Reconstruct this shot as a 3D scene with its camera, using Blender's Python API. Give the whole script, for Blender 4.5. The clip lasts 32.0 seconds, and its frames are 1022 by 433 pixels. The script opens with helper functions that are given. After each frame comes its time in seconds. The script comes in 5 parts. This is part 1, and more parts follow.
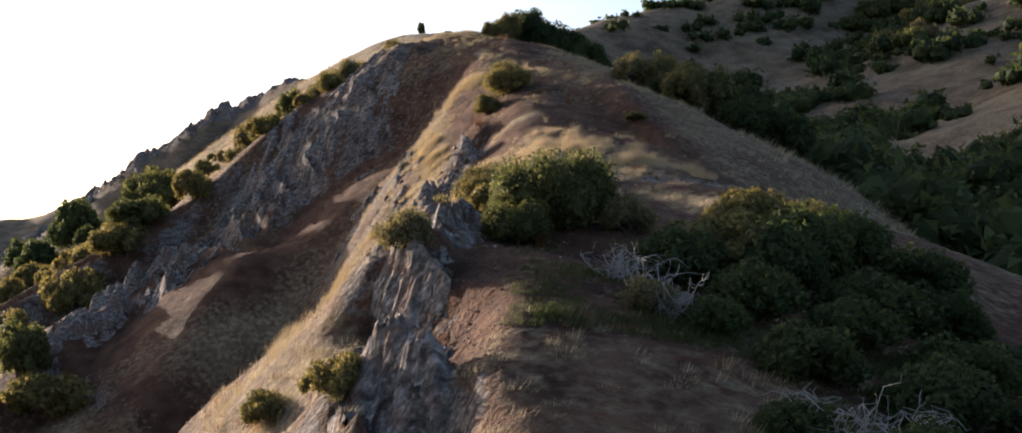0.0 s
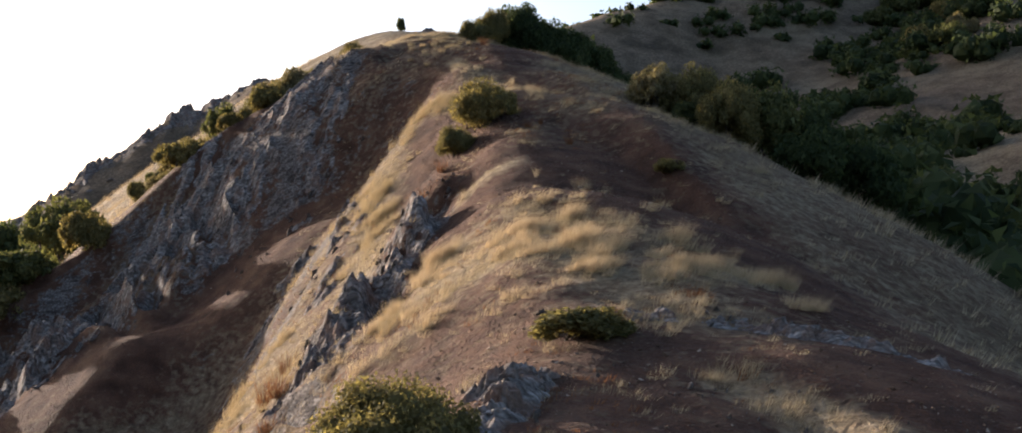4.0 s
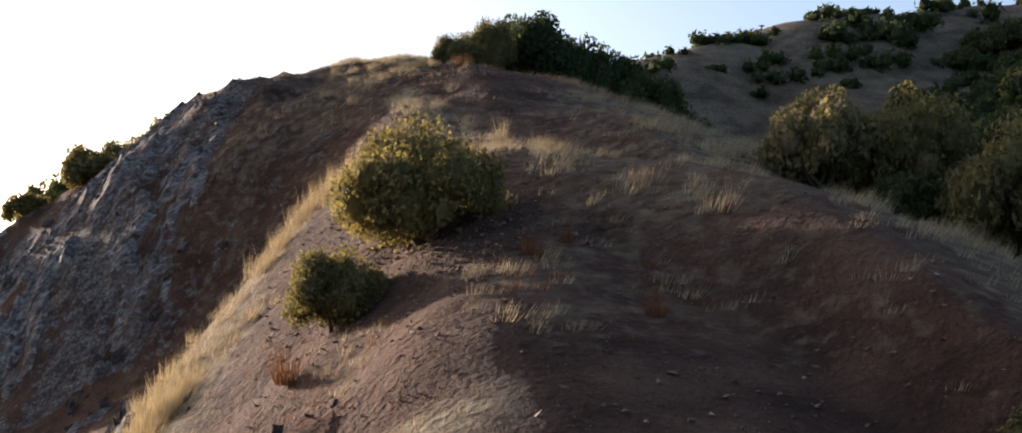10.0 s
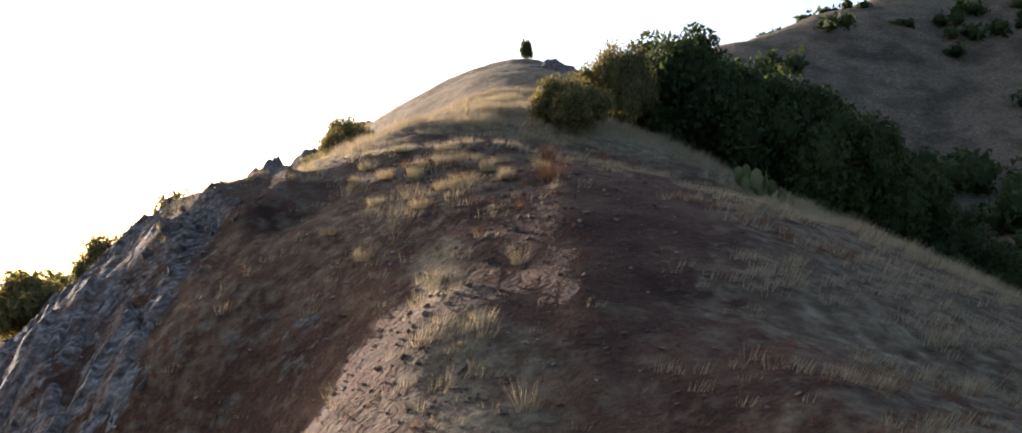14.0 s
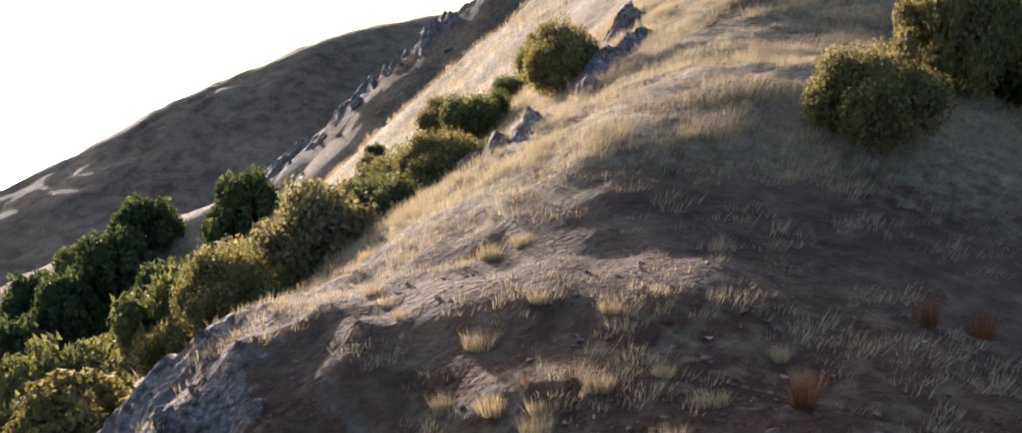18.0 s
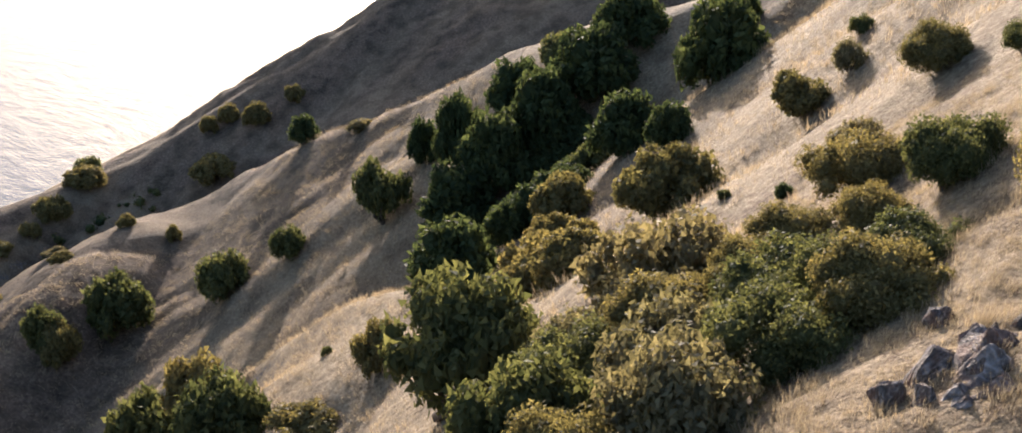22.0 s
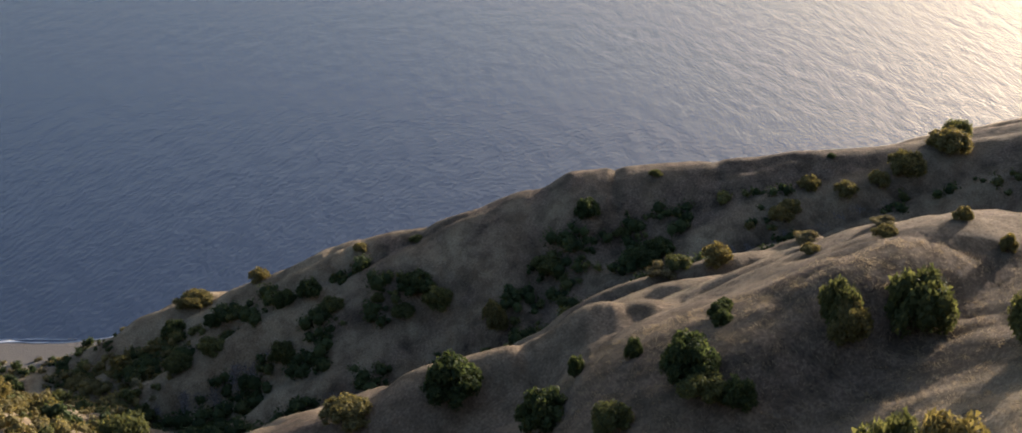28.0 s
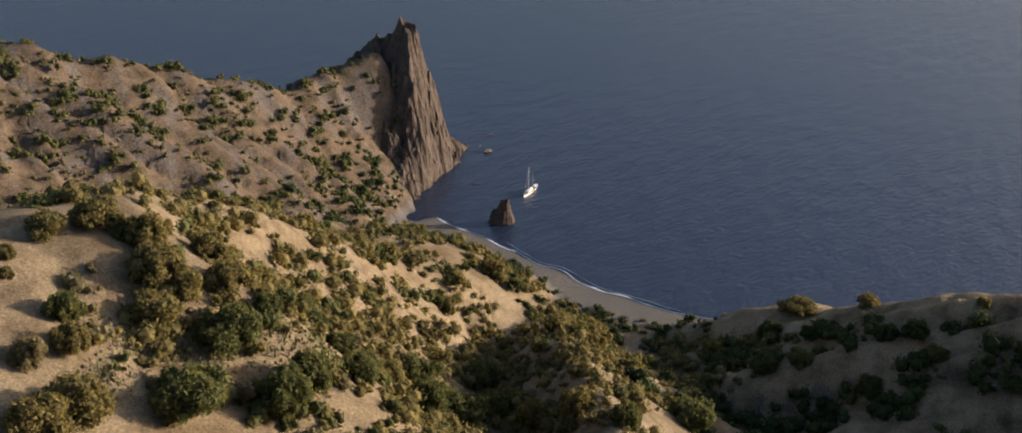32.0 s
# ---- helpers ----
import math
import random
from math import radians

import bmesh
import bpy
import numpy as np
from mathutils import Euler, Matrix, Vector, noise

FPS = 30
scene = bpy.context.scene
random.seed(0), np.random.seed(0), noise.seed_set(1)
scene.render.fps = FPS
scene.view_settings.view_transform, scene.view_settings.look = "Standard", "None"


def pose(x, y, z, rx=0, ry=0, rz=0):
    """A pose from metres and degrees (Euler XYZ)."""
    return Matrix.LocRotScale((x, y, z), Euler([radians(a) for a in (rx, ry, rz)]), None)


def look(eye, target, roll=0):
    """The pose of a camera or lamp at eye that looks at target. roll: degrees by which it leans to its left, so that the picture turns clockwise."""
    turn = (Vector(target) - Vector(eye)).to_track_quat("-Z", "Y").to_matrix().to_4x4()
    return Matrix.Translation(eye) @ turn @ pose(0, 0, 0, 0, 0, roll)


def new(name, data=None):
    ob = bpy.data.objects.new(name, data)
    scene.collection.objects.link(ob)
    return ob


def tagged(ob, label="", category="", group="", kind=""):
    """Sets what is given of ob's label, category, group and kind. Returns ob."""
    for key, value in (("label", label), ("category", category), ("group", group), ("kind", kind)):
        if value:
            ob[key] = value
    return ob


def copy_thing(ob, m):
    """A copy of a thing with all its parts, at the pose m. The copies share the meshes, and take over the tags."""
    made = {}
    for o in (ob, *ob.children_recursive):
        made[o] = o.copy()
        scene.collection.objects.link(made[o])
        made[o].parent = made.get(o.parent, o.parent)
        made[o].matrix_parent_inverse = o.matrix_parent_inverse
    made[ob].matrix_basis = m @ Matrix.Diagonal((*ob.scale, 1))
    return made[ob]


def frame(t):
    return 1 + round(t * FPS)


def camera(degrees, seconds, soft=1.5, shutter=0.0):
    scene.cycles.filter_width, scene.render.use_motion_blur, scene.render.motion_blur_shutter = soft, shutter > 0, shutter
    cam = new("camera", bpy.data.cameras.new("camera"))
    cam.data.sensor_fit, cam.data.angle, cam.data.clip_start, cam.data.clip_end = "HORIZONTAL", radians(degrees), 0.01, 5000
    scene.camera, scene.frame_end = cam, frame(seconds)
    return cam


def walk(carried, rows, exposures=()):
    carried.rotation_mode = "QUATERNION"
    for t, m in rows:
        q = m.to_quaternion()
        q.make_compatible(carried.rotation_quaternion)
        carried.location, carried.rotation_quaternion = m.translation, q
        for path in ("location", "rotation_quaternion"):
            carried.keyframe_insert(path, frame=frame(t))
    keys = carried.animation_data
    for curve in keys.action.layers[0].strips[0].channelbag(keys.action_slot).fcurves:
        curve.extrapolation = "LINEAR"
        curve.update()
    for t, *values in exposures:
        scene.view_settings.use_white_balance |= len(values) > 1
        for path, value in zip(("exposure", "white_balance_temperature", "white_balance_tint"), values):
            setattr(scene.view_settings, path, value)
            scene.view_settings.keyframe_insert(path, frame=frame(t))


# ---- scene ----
cam = camera(46.2, 32.0, 1.65)
METRES, EYE, TILT, LEAN, TURN = 150.0, 150.0, 4.5, -0.8, 0.0
ROWS = [
    (0.0, 0.0, 0.0, 0.0, 0.0, 0.0, -0.0),
    (0.5, 0.0016, 0.0234, 0.0057, -0.01, -0.38, -0.02),
    (1.0, 0.0029, 0.0461, 0.0103, -0.01, -0.74, -0.02),
    (1.5, 0.004, 0.071, 0.0151, -0.02, -1.12, -0.04),
    (2.0, 0.005, 0.0963, 0.0196, -0.03, -1.39, -0.05),
    (2.5, 0.0058, 0.1182, 0.0234, -0.02, -1.13, -0.03),
    (3.0, 0.0068, 0.14, 0.0271, -0.03, -0.92, 0.02),
    (3.5, 0.0073, 0.1587, 0.0302, -0.05, -0.67, 0.02),
    (5.5, 0.0099, 0.2398, 0.0433, 0.01, 0.28, 0.11),
    (6.0, 0.0104, 0.2634, 0.0469, 0.01, 0.51, 0.12),
    (6.5, 0.0111, 0.2857, 0.0484, 0.04, 0.73, 0.12),
    (7.0, 0.0117, 0.3099, 0.0474, 0.08, 0.97, 0.14),
    (7.5, 0.0124, 0.3347, 0.0455, 0.15, 1.19, 0.14),
    (8.0, 0.0129, 0.3585, 0.0454, 0.31, 1.41, 0.16),
    (8.5, 0.0134, 0.3849, 0.0469, 0.56, 1.65, 0.21),
    (9.0, 0.0138, 0.4083, 0.0494, 0.77, 1.87, 0.26),
    (9.5, 0.0144, 0.4313, 0.0543, 1.03, 2.11, 0.3),
    (10.0, 0.0151, 0.4528, 0.0604, 1.27, 2.36, 0.41),
    (10.5, 0.0156, 0.4715, 0.0665, 1.88, 2.29, 0.54),
    (11.0, 0.0165, 0.4901, 0.0726, 2.71, 2.18, 0.63),
    (11.5, 0.0173, 0.507, 0.0786, 3.51, 2.06, 0.72),
    (12.0, 0.018, 0.522, 0.084, 4.42, 1.94, 0.8),
    (12.5, 0.0185, 0.5378, 0.0909, 5.35, 1.69, 0.9),
    (13.0, 0.0188, 0.5535, 0.0975, 6.45, 1.24, 1.04),
    (13.5, 0.0189, 0.5684, 0.1033, 7.62, 0.66, 1.17),
    (14.0, 0.0187, 0.5843, 0.1091, 9.07, -0.15, 1.3),
    (14.5, 0.0182, 0.5991, 0.1145, 10.56, -1.05, 1.43),
    (16.5, 0.0162, 0.6582, 0.1418, 17.5, -7.03, 2.72),
    (17.0, 0.0145, 0.6716, 0.1476, 19.4, -8.83, 3.0),
    (17.5, 0.0127, 0.6834, 0.1534, 21.43, -10.69, 3.24),
    (18.0, 0.0107, 0.6958, 0.1593, 23.88, -12.84, 3.54),
    (18.5, 0.0083, 0.7077, 0.165, 26.34, -14.97, 3.79),
    (19.0, 0.0058, 0.7185, 0.1706, 28.7, -16.84, 4.08),
    (19.5, 0.0026, 0.7293, 0.1766, 31.93, -18.59, 4.26),
    (20.0, -0.0005, 0.7391, 0.1825, 35.06, -20.04, 4.48),
    (20.5, -0.0042, 0.7489, 0.1889, 38.41, -21.35, 4.65),
    (21.0, -0.0082, 0.7585, 0.1951, 41.79, -22.38, 4.76),
    (21.5, -0.0122, 0.7668, 0.2009, 44.9, -23.19, 4.84),
    (22.0, -0.0168, 0.7753, 0.2061, 48.3, -23.81, 4.91),
    (22.5, -0.0218, 0.7835, 0.211, 51.6, -24.22, 4.93),
    (23.0, -0.0271, 0.7909, 0.2144, 54.55, -24.44, 4.94),
    (23.5, -0.0328, 0.798, 0.2176, 57.76, -24.52, 4.9),
    (24.0, -0.0383, 0.8039, 0.2207, 60.9, -24.45, 4.87),
    (24.5, -0.0446, 0.8098, 0.224, 64.84, -24.29, 4.78),
    (25.0, -0.0515, 0.8159, 0.2266, 68.76, -24.14, 4.73),
    (25.5, -0.0587, 0.8212, 0.2269, 72.36, -24.02, 4.67),
    (27.5, -0.0837, 0.8333, 0.2305, 87.52, -23.59, 4.28),
    (28.0, -0.0928, 0.8371, 0.2272, 91.69, -23.43, 4.09),
    (28.5, -0.1006, 0.84, 0.2251, 95.92, -22.65, 3.94),
    (29.0, -0.1129, 0.8441, 0.2191, 100.58, -21.99, 3.71),
    (29.5, -0.1231, 0.8476, 0.2152, 104.87, -21.56, 3.49),
    (30.0, -0.1313, 0.8502, 0.2139, 109.46, -21.39, 3.25),
    (30.5, -0.1391, 0.8522, 0.2152, 114.03, -21.47, 3.0),
    (31.0, -0.1462, 0.8527, 0.2174, 118.25, -21.62, 2.74),
    (31.5, -0.1516, 0.8555, 0.2195, 122.14, -21.66, 2.47),
    (32.0, -0.157, 0.8611, 0.2256, 125.14, -21.58, 2.22),
]
walk(cam, [(t, pose(0, 0, EYE, TILT, LEAN, TURN) @ pose(METRES * x, METRES * y, METRES * z, 90 + pitch, roll, yaw)) for t, x, y, z, yaw, pitch, roll in ROWS],
     [(0, 1.38, 6250, 18), (10, 1.28, 6200, 18), (14, 1.55, 6150, 18), (17, 1.8, 5800, 18), (21, 1.55, 5800, 18), (24, 1.6, 5950, 18), (26, 1.5, 6000, 17), (28, 1.2, 6100, 16), (32, .83, 6400, 16)])

# ---- light ----
SUN_AZ, SUN_EL = 49.0, 10.0          # degrees to the left of the flight line, and above the horizon
world = bpy.data.worlds.new("world")
scene.world = world
world.use_nodes = True
wn, wl = world.node_tree.nodes, world.node_tree.links
sky = wn.new("ShaderNodeTexSky")
sky.sky_type, sky.sun_disc = "NISHITA", False
sky.sun_elevation, sky.sun_rotation = radians(SUN_EL), radians(-SUN_AZ)
sky.air_density, sky.dust_density, sky.ozone_density, sky.altitude = 1.0, 4.5, 1.8, 150
wl.new(sky.outputs[0], wn["Background"].inputs[0])
wn["Background"].inputs[1].default_value = 0.15
sun = new("sun", bpy.data.lights.new("sun", "SUN"))
sun.data.energy, sun.data.angle, sun.data.color = 4.8, radians(0.6), (1.0, 0.86, 0.68)
sun_way = Vector((-math.sin(radians(SUN_AZ)) * math.cos(radians(SUN_EL)), math.cos(radians(SUN_AZ)) * math.cos(radians(SUN_EL)), math.sin(radians(SUN_EL))))
sun.matrix_world = look(sun_way * 900, (0, 0, 0))


# ---- materials ----
def shader(name):
    m = bpy.data.materials.new(name)
    m.use_nodes = True
    return m, m.node_tree.nodes, m.node_tree.links, m.node_tree.nodes["Principled BSDF"]


def texture(n, l, scale, detail=4.0, stretch=None, kind="ShaderNodeTexNoise"):
    c = n.new("ShaderNodeTexCoord")
    t = n.new(kind)
    t.inputs["Scale"].default_value = scale
    if kind == "ShaderNodeTexNoise":
        t.inputs["Detail"].default_value = detail
    if stretch:
        mp = n.new("ShaderNodeMapping")
        mp.inputs["Scale"].default_value, mp.inputs["Rotation"].default_value = stretch[:3], (0, 0, stretch[3])
        l.new(c.outputs["Object"], mp.inputs["Vector"])
        l.new(mp.outputs["Vector"], t.inputs["Vector"])
    else:
        l.new(c.outputs["Object"], t.inputs["Vector"])
    return t.outputs[0]


def ramp(n, l, value, *stops):
    r = n.new("ShaderNodeValToRGB")
    e = r.color_ramp.elements
    while len(e) < len(stops):
        e.new(.5)
    for k, (at, rgb) in enumerate(stops):
        e[k].position, e[k].color = at, (*rgb, 1)
    l.new(value, r.inputs[0])
    return r.outputs[0]


def blend(n, l, factor, a, b, mode="MIX"):
    x = n.new("ShaderNodeMix")
    x.data_type, x.blend_type = "RGBA", mode
    for socket, v in ((x.inputs[0], factor), (x.inputs[6], a), (x.inputs[7], b)):
        if isinstance(v, float):
            socket.default_value = v
        elif isinstance(v, tuple):
            socket.default_value = (*v, 1)
        else:
            l.new(v, socket)
    return x.outputs[2]


def calc(n, l, op, a, b=0.0, c=0.0):
    x = n.new("ShaderNodeMath")
    x.operation = op
    for k, v in enumerate((a, b, c)):
        if isinstance(v, (int, float)):
            x.inputs[k].default_value = v
        else:
            l.new(v, x.inputs[k])
    return x.outputs[0]


def relief(n, l, bsdf, value, strength, distance):
    b = n.new("ShaderNodeBump")
    b.inputs["Strength"].default_value, b.inputs["Distance"].default_value = strength, distance
    l.new(value, b.inputs["Height"])
    l.new(b.outputs[0], bsdf.inputs["Normal"])


def cells(n, l, scale, feature="F1"):
    c = n.new("ShaderNodeTexCoord")
    v = n.new("ShaderNodeTexVoronoi")
    v.feature = feature
    v.inputs["Scale"].default_value = scale
    l.new(c.outputs["Object"], v.inputs["Vector"])
    return v


def ground_material():
    m, n, l, p = shader("hillside_ground")
    broad, mid, fine = texture(n, l, .045, 5), texture(n, l, .7, 6), texture(n, l, 7, 6)
    grain, patch = texture(n, l, 30, 3), texture(n, l, .22, 7)
    stones, beds = cells(n, l, 7), texture(n, l, 2.2, 8, (.35, 2.2, .8, .95))
    dirt = ramp(n, l, mid, (.28, (.05, .025, .0155)), (.5, (.104, .053, .033)), (.72, (.162, .094, .058)))
    dirt = blend(n, l, .6, dirt, ramp(n, l, grain, (.3, (.35, .33, .32)), (.7, (1.1, 1.05, 1.0))), "MULTIPLY")
    dirt = blend(n, l, .35, dirt, ramp(n, l, stones.outputs["Distance"], (.1, (1.5, 1.45, 1.4)), (.45, (.6, .57, .56))), "MULTIPLY")
    straw = ramp(n, l, texture(n, l, 2.6, 7, (1, 1, .35, .4)), (.25, (.155, .116, .07)), (.5, (.285, .223, .138)), (.75, (.42, .342, .222)))
    straw = blend(n, l, .6, straw, ramp(n, l, fine, (.3, (.38, .35, .33)), (.65, (1.05, 1.05, 1.05))), "MULTIPLY")
    straw = blend(n, l, .6, straw, ramp(n, l, patch, (.34, (.42, .37, .35)), (.56, (1.0, 1.0, 1.0))), "MULTIPLY")
    straw = blend(n, l, .7, straw, ramp(n, l, broad, (.3, (.6, .54, .5)), (.6, (1.0, 1.0, 1.0))), "MULTIPLY")
    stone = ramp(n, l, texture(n, l, 8, 10), (.3, (.05, .041, .036)), (.5, (.13, .112, .1)), (.7, (.26, .24, .22)))
    stone = blend(n, l, .8, stone, ramp(n, l, beds, (.38, (.25, .22, .21)), (.55, (1.0, 1.0, 1.0))), "MULTIPLY")
    sand = ramp(n, l, fine, (.3, (.09, .084, .077)), (.7, (.15, .14, .127)))
    shake = calc(n, l, "MULTIPLY_ADD", texture(n, l, 2.4, 9), 1.4, -.7)
    base = dirt
    litter_shade = ramp(n, l, texture(n, l, 1.7, 8), (.3, (.062, .044, .032)), (.55, (.13, .097, .069)), (.75, (.21, .16, .113)))
    litter_shade = blend(n, l, .85, litter_shade, ramp(n, l, patch, (.36, (.4, .42, .38)), (.58, (1.15, 1.1, 1.05))), "MULTIPLY")
    litter_shade = blend(n, l, .6, litter_shade, ramp(n, l, fine, (.3, (.5, .48, .46)), (.65, (1.1, 1.1, 1.1))), "MULTIPLY")
    for name, colour in (("grass", straw), ("litter_shade", litter_shade), ("rock", stone), ("sand", sand)):
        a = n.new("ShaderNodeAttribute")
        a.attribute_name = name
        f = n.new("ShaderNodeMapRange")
        f.inputs[1].default_value, f.inputs[2].default_value = (.05, .95) if name == "litter_shade" else (.22, .78) if name == "grass" else (.38, .62)
        l.new(calc(n, l, "ADD", a.outputs["Fac"], calc(n, l, "MULTIPLY", shake, .6 if name == "litter_shade" else 1.0)), f.inputs[0])
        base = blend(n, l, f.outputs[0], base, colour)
    l.new(base, p.inputs["Base Color"])
    p.inputs["Roughness"].default_value = .95
    p.inputs["Specular IOR Level"].default_value = .15
    lumps = calc(n, l, "ADD", calc(n, l, "MULTIPLY", fine, .55), calc(n, l, "MULTIPLY", stones.outputs["Distance"], -.06))
    relief(n, l, p, calc(n, l, "ADD", lumps, calc(n, l, "ADD", mid, calc(n, l, "MULTIPLY", grain, .15))), 1.0, .42)
    return m


def sea_material():
    m, n, l, p = shader("sea_water")
    p.inputs["Base Color"].default_value = (.02, .03, .055, 1)
    p.inputs["Roughness"].default_value, p.inputs["IOR"].default_value = .25, 1.33
    swell = texture(n, l, .05, 3, (1, 2.6, 1, .5))
    chop = texture(n, l, .32, 5, (1, 2.2, 1, .75))
    relief(n, l, p, calc(n, l, "ADD", calc(n, l, "MULTIPLY", swell, 2.2), chop), .3, 1.0)
    return m


def leaf_material(name, dark, light, through_=(1.3, 1.2, .8), share=.46):
    m, n, l, p = shader(name)
    g = n.new("ShaderNodeNewGeometry")
    o = n.new("ShaderNodeObjectInfo")
    col = ramp(n, l, g.outputs["Random Per Island"], (0.0, dark), (.6, tuple((a + b) / 2 for a, b in zip(dark, light))), (1.0, light))
    col = blend(n, l, .6, col, ramp(n, l, o.outputs["Random"], (0.0, (.7, .72, .7)), (1.0, (1.15, 1.05, .95))), "MULTIPLY")
    l.new(col, p.inputs["Base Color"])
    p.inputs["Roughness"].default_value, p.inputs["Specular IOR Level"].default_value = .65, .05
    t = n.new("ShaderNodeBsdfTranslucent")
    l.new(blend(n, l, 1.0, col, through_, "MULTIPLY"), t.inputs["Color"])
    x = n.new("ShaderNodeMixShader")
    x.inputs[0].default_value = share
    l.new(p.outputs[0], x.inputs[1]), l.new(t.outputs[0], x.inputs[2])
    l.new(x.outputs[0], n["Material Output"].inputs["Surface"])
    return m


def solid(name, a, b, scale, rough=.85, bump=.4, depth=.05):
    m, n, l, p = shader(name)
    t = texture(n, l, scale, 8)
    l.new(blend(n, l, .5, ramp(n, l, t, (.3, a), (.7, b)), ramp(n, l, texture(n, l, scale * 6, 4), (.3, a), (.7, b))), p.inputs["Base Color"])
    p.inputs["Roughness"].default_value = rough
    p.inputs["Specular IOR Level"].default_value = .25
    relief(n, l, p, calc(n, l, "ADD", t, calc(n, l, "MULTIPLY", texture(n, l, scale * 4, 6), .4)), bump, depth)
    return m


def rock_material():
    m, n, l, p = shader("grey_rock")
    coarse, fine, veins = texture(n, l, 1.3, 8), texture(n, l, 9, 8), texture(n, l, 4, 8, (.5, 2.4, .9, .95))
    col = ramp(n, l, veins, (.32, (.05, .042, .037)), (.5, (.145, .128, .115)), (.68, (.31, .285, .265)))
    col = blend(n, l, .7, col, ramp(n, l, fine, (.3, (.35, .33, .32)), (.68, (1.25, 1.22, 1.2))), "MULTIPLY")
    col = blend(n, l, ramp(n, l, coarse, (.48, (0, 0, 0)), (.62, (.75, .75, .75))), col, blend(n, l, .6, (.12, .07, .05), ramp(n, l, fine, (.3, (.06, .035, .026)), (.7, (.22, .14, .1)))))
    l.new(col, p.inputs["Base Color"])
    p.inputs["Roughness"].default_value, p.inputs["Specular IOR Level"].default_value = .92, .2
    relief(n, l, p, calc(n, l, "ADD", veins, calc(n, l, "MULTIPLY", fine, .6)), 1.0, .12)
    return m


EARTH, SEA = ground_material(), sea_material()
GREEN = leaf_material("leaf_green", (.056, .068, .03), (.145, .155, .066))
OLIVE = leaf_material("leaf_yellow_green", (.098, .09, .04), (.235, .205, .09))
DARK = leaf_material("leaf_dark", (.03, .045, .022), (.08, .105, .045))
GREY = leaf_material("leaf_grey_olive", (.1, .092, .052), (.24, .215, .125))
DRY = (1.1, 1.06, .94)
STRAW = leaf_material("dry_straw", (.29, .234, .154), (.5, .418, .288), DRY, .35)
GOLD = leaf_material("dry_gold", (.3, .232, .135), (.52, .425, .265), DRY, .35)
RUST = leaf_material("dry_rust", (.1, .048, .025), (.24, .115, .055), DRY, .3)
CACTUS = leaf_material("cactus_pad", (.12, .135, .06), (.26, .26, .14))
BARK = solid("bark", (.03, .024, .018), (.1, .08, .062), 9)
TWIG = solid("bleached_twig", (.16, .145, .13), (.34, .32, .3), 9)
STONE = rock_material()
SCREE = solid("red_scree", (.06, .034, .023), (.2, .134, .092), 6)
FOAM = solid("foam", (.55, .57, .58), (.8, .8, .8), 2)
HULL = solid("white_gelcoat", (.7, .7, .69), (.8, .8, .78), 1, .3, .05)
TEAK = solid("deck", (.2, .16, .12), (.34, .29, .22), 4, .7)
SPAR = solid("painted_spar", (.6, .6, .58), (.72, .72, .7), 2, .4, .05)
CANVAS = solid("blue_canvas", (.03, .05, .09), (.05, .07, .12), 5)

# ---- lie of the land: crests of the spurs, as x, y, height, fall to the left and to the right of their course ----
MAIN = [(6, -300, 104, .5, .5, 9), (3, -150, 118, .5, .5, 9), (2, -60, 128, .45, .55, 9), (2, 0, 139, .6, .5, 6), (-1.4, 20, 147.2, 1.1, .36, 1.5, 2), (-1.9, 33.5, 152.3, 1.1, .3, 1.5, 2), (-.6, 42, 153.9, 1.05, .26, 2, 3), (1.6, 50, 154.9, .9, .26, 4, 5),
        (4, 60, 156.9, .9, .25, 4), (3, 68, 158.8, .9, .33, 3.6), (2.3, 79, 162, 1.0, .42, 3), (2, 98, 169.8, 1.1, .42, 4), (-1, 110, 173.7, 1.0, .38, 5), (-5, 122, 177.9, .85, .34, 6),
        (-7, 135, 180.7, .8, .36, 6), (-8, 150, 184, .8, .4, 6), (-11, 175, 190, .85, .5, 8), (-15, 200, 196, .85, .5, 10), (-17, 222, 200.6, .8, .5, 12), (-10, 262, 209, .8, .5, 12), (10, 300, 221, .75, .5, 12), (60, 345, 245, .65, .45, 12), (160, 380, 260, .5, .45, 12)]
EDGE = [(-4, 121, 177.2, 1.2, .6), (-10.5, 119.6, 176.3, 1.2, .6), (-13, 121.2, 175.8, 1.25, .6), (-17.5, 119.5, 171, 1.25, .6), (-23.5, 118.8, 166.6, 1.25, .6), (-26.5, 112, 160.2, 1.2, .6), (-33, 112, 150.8, 1.1, .6), (-45, 115, 141, .9, .6), (-70, 120, 122, .8, .6)]
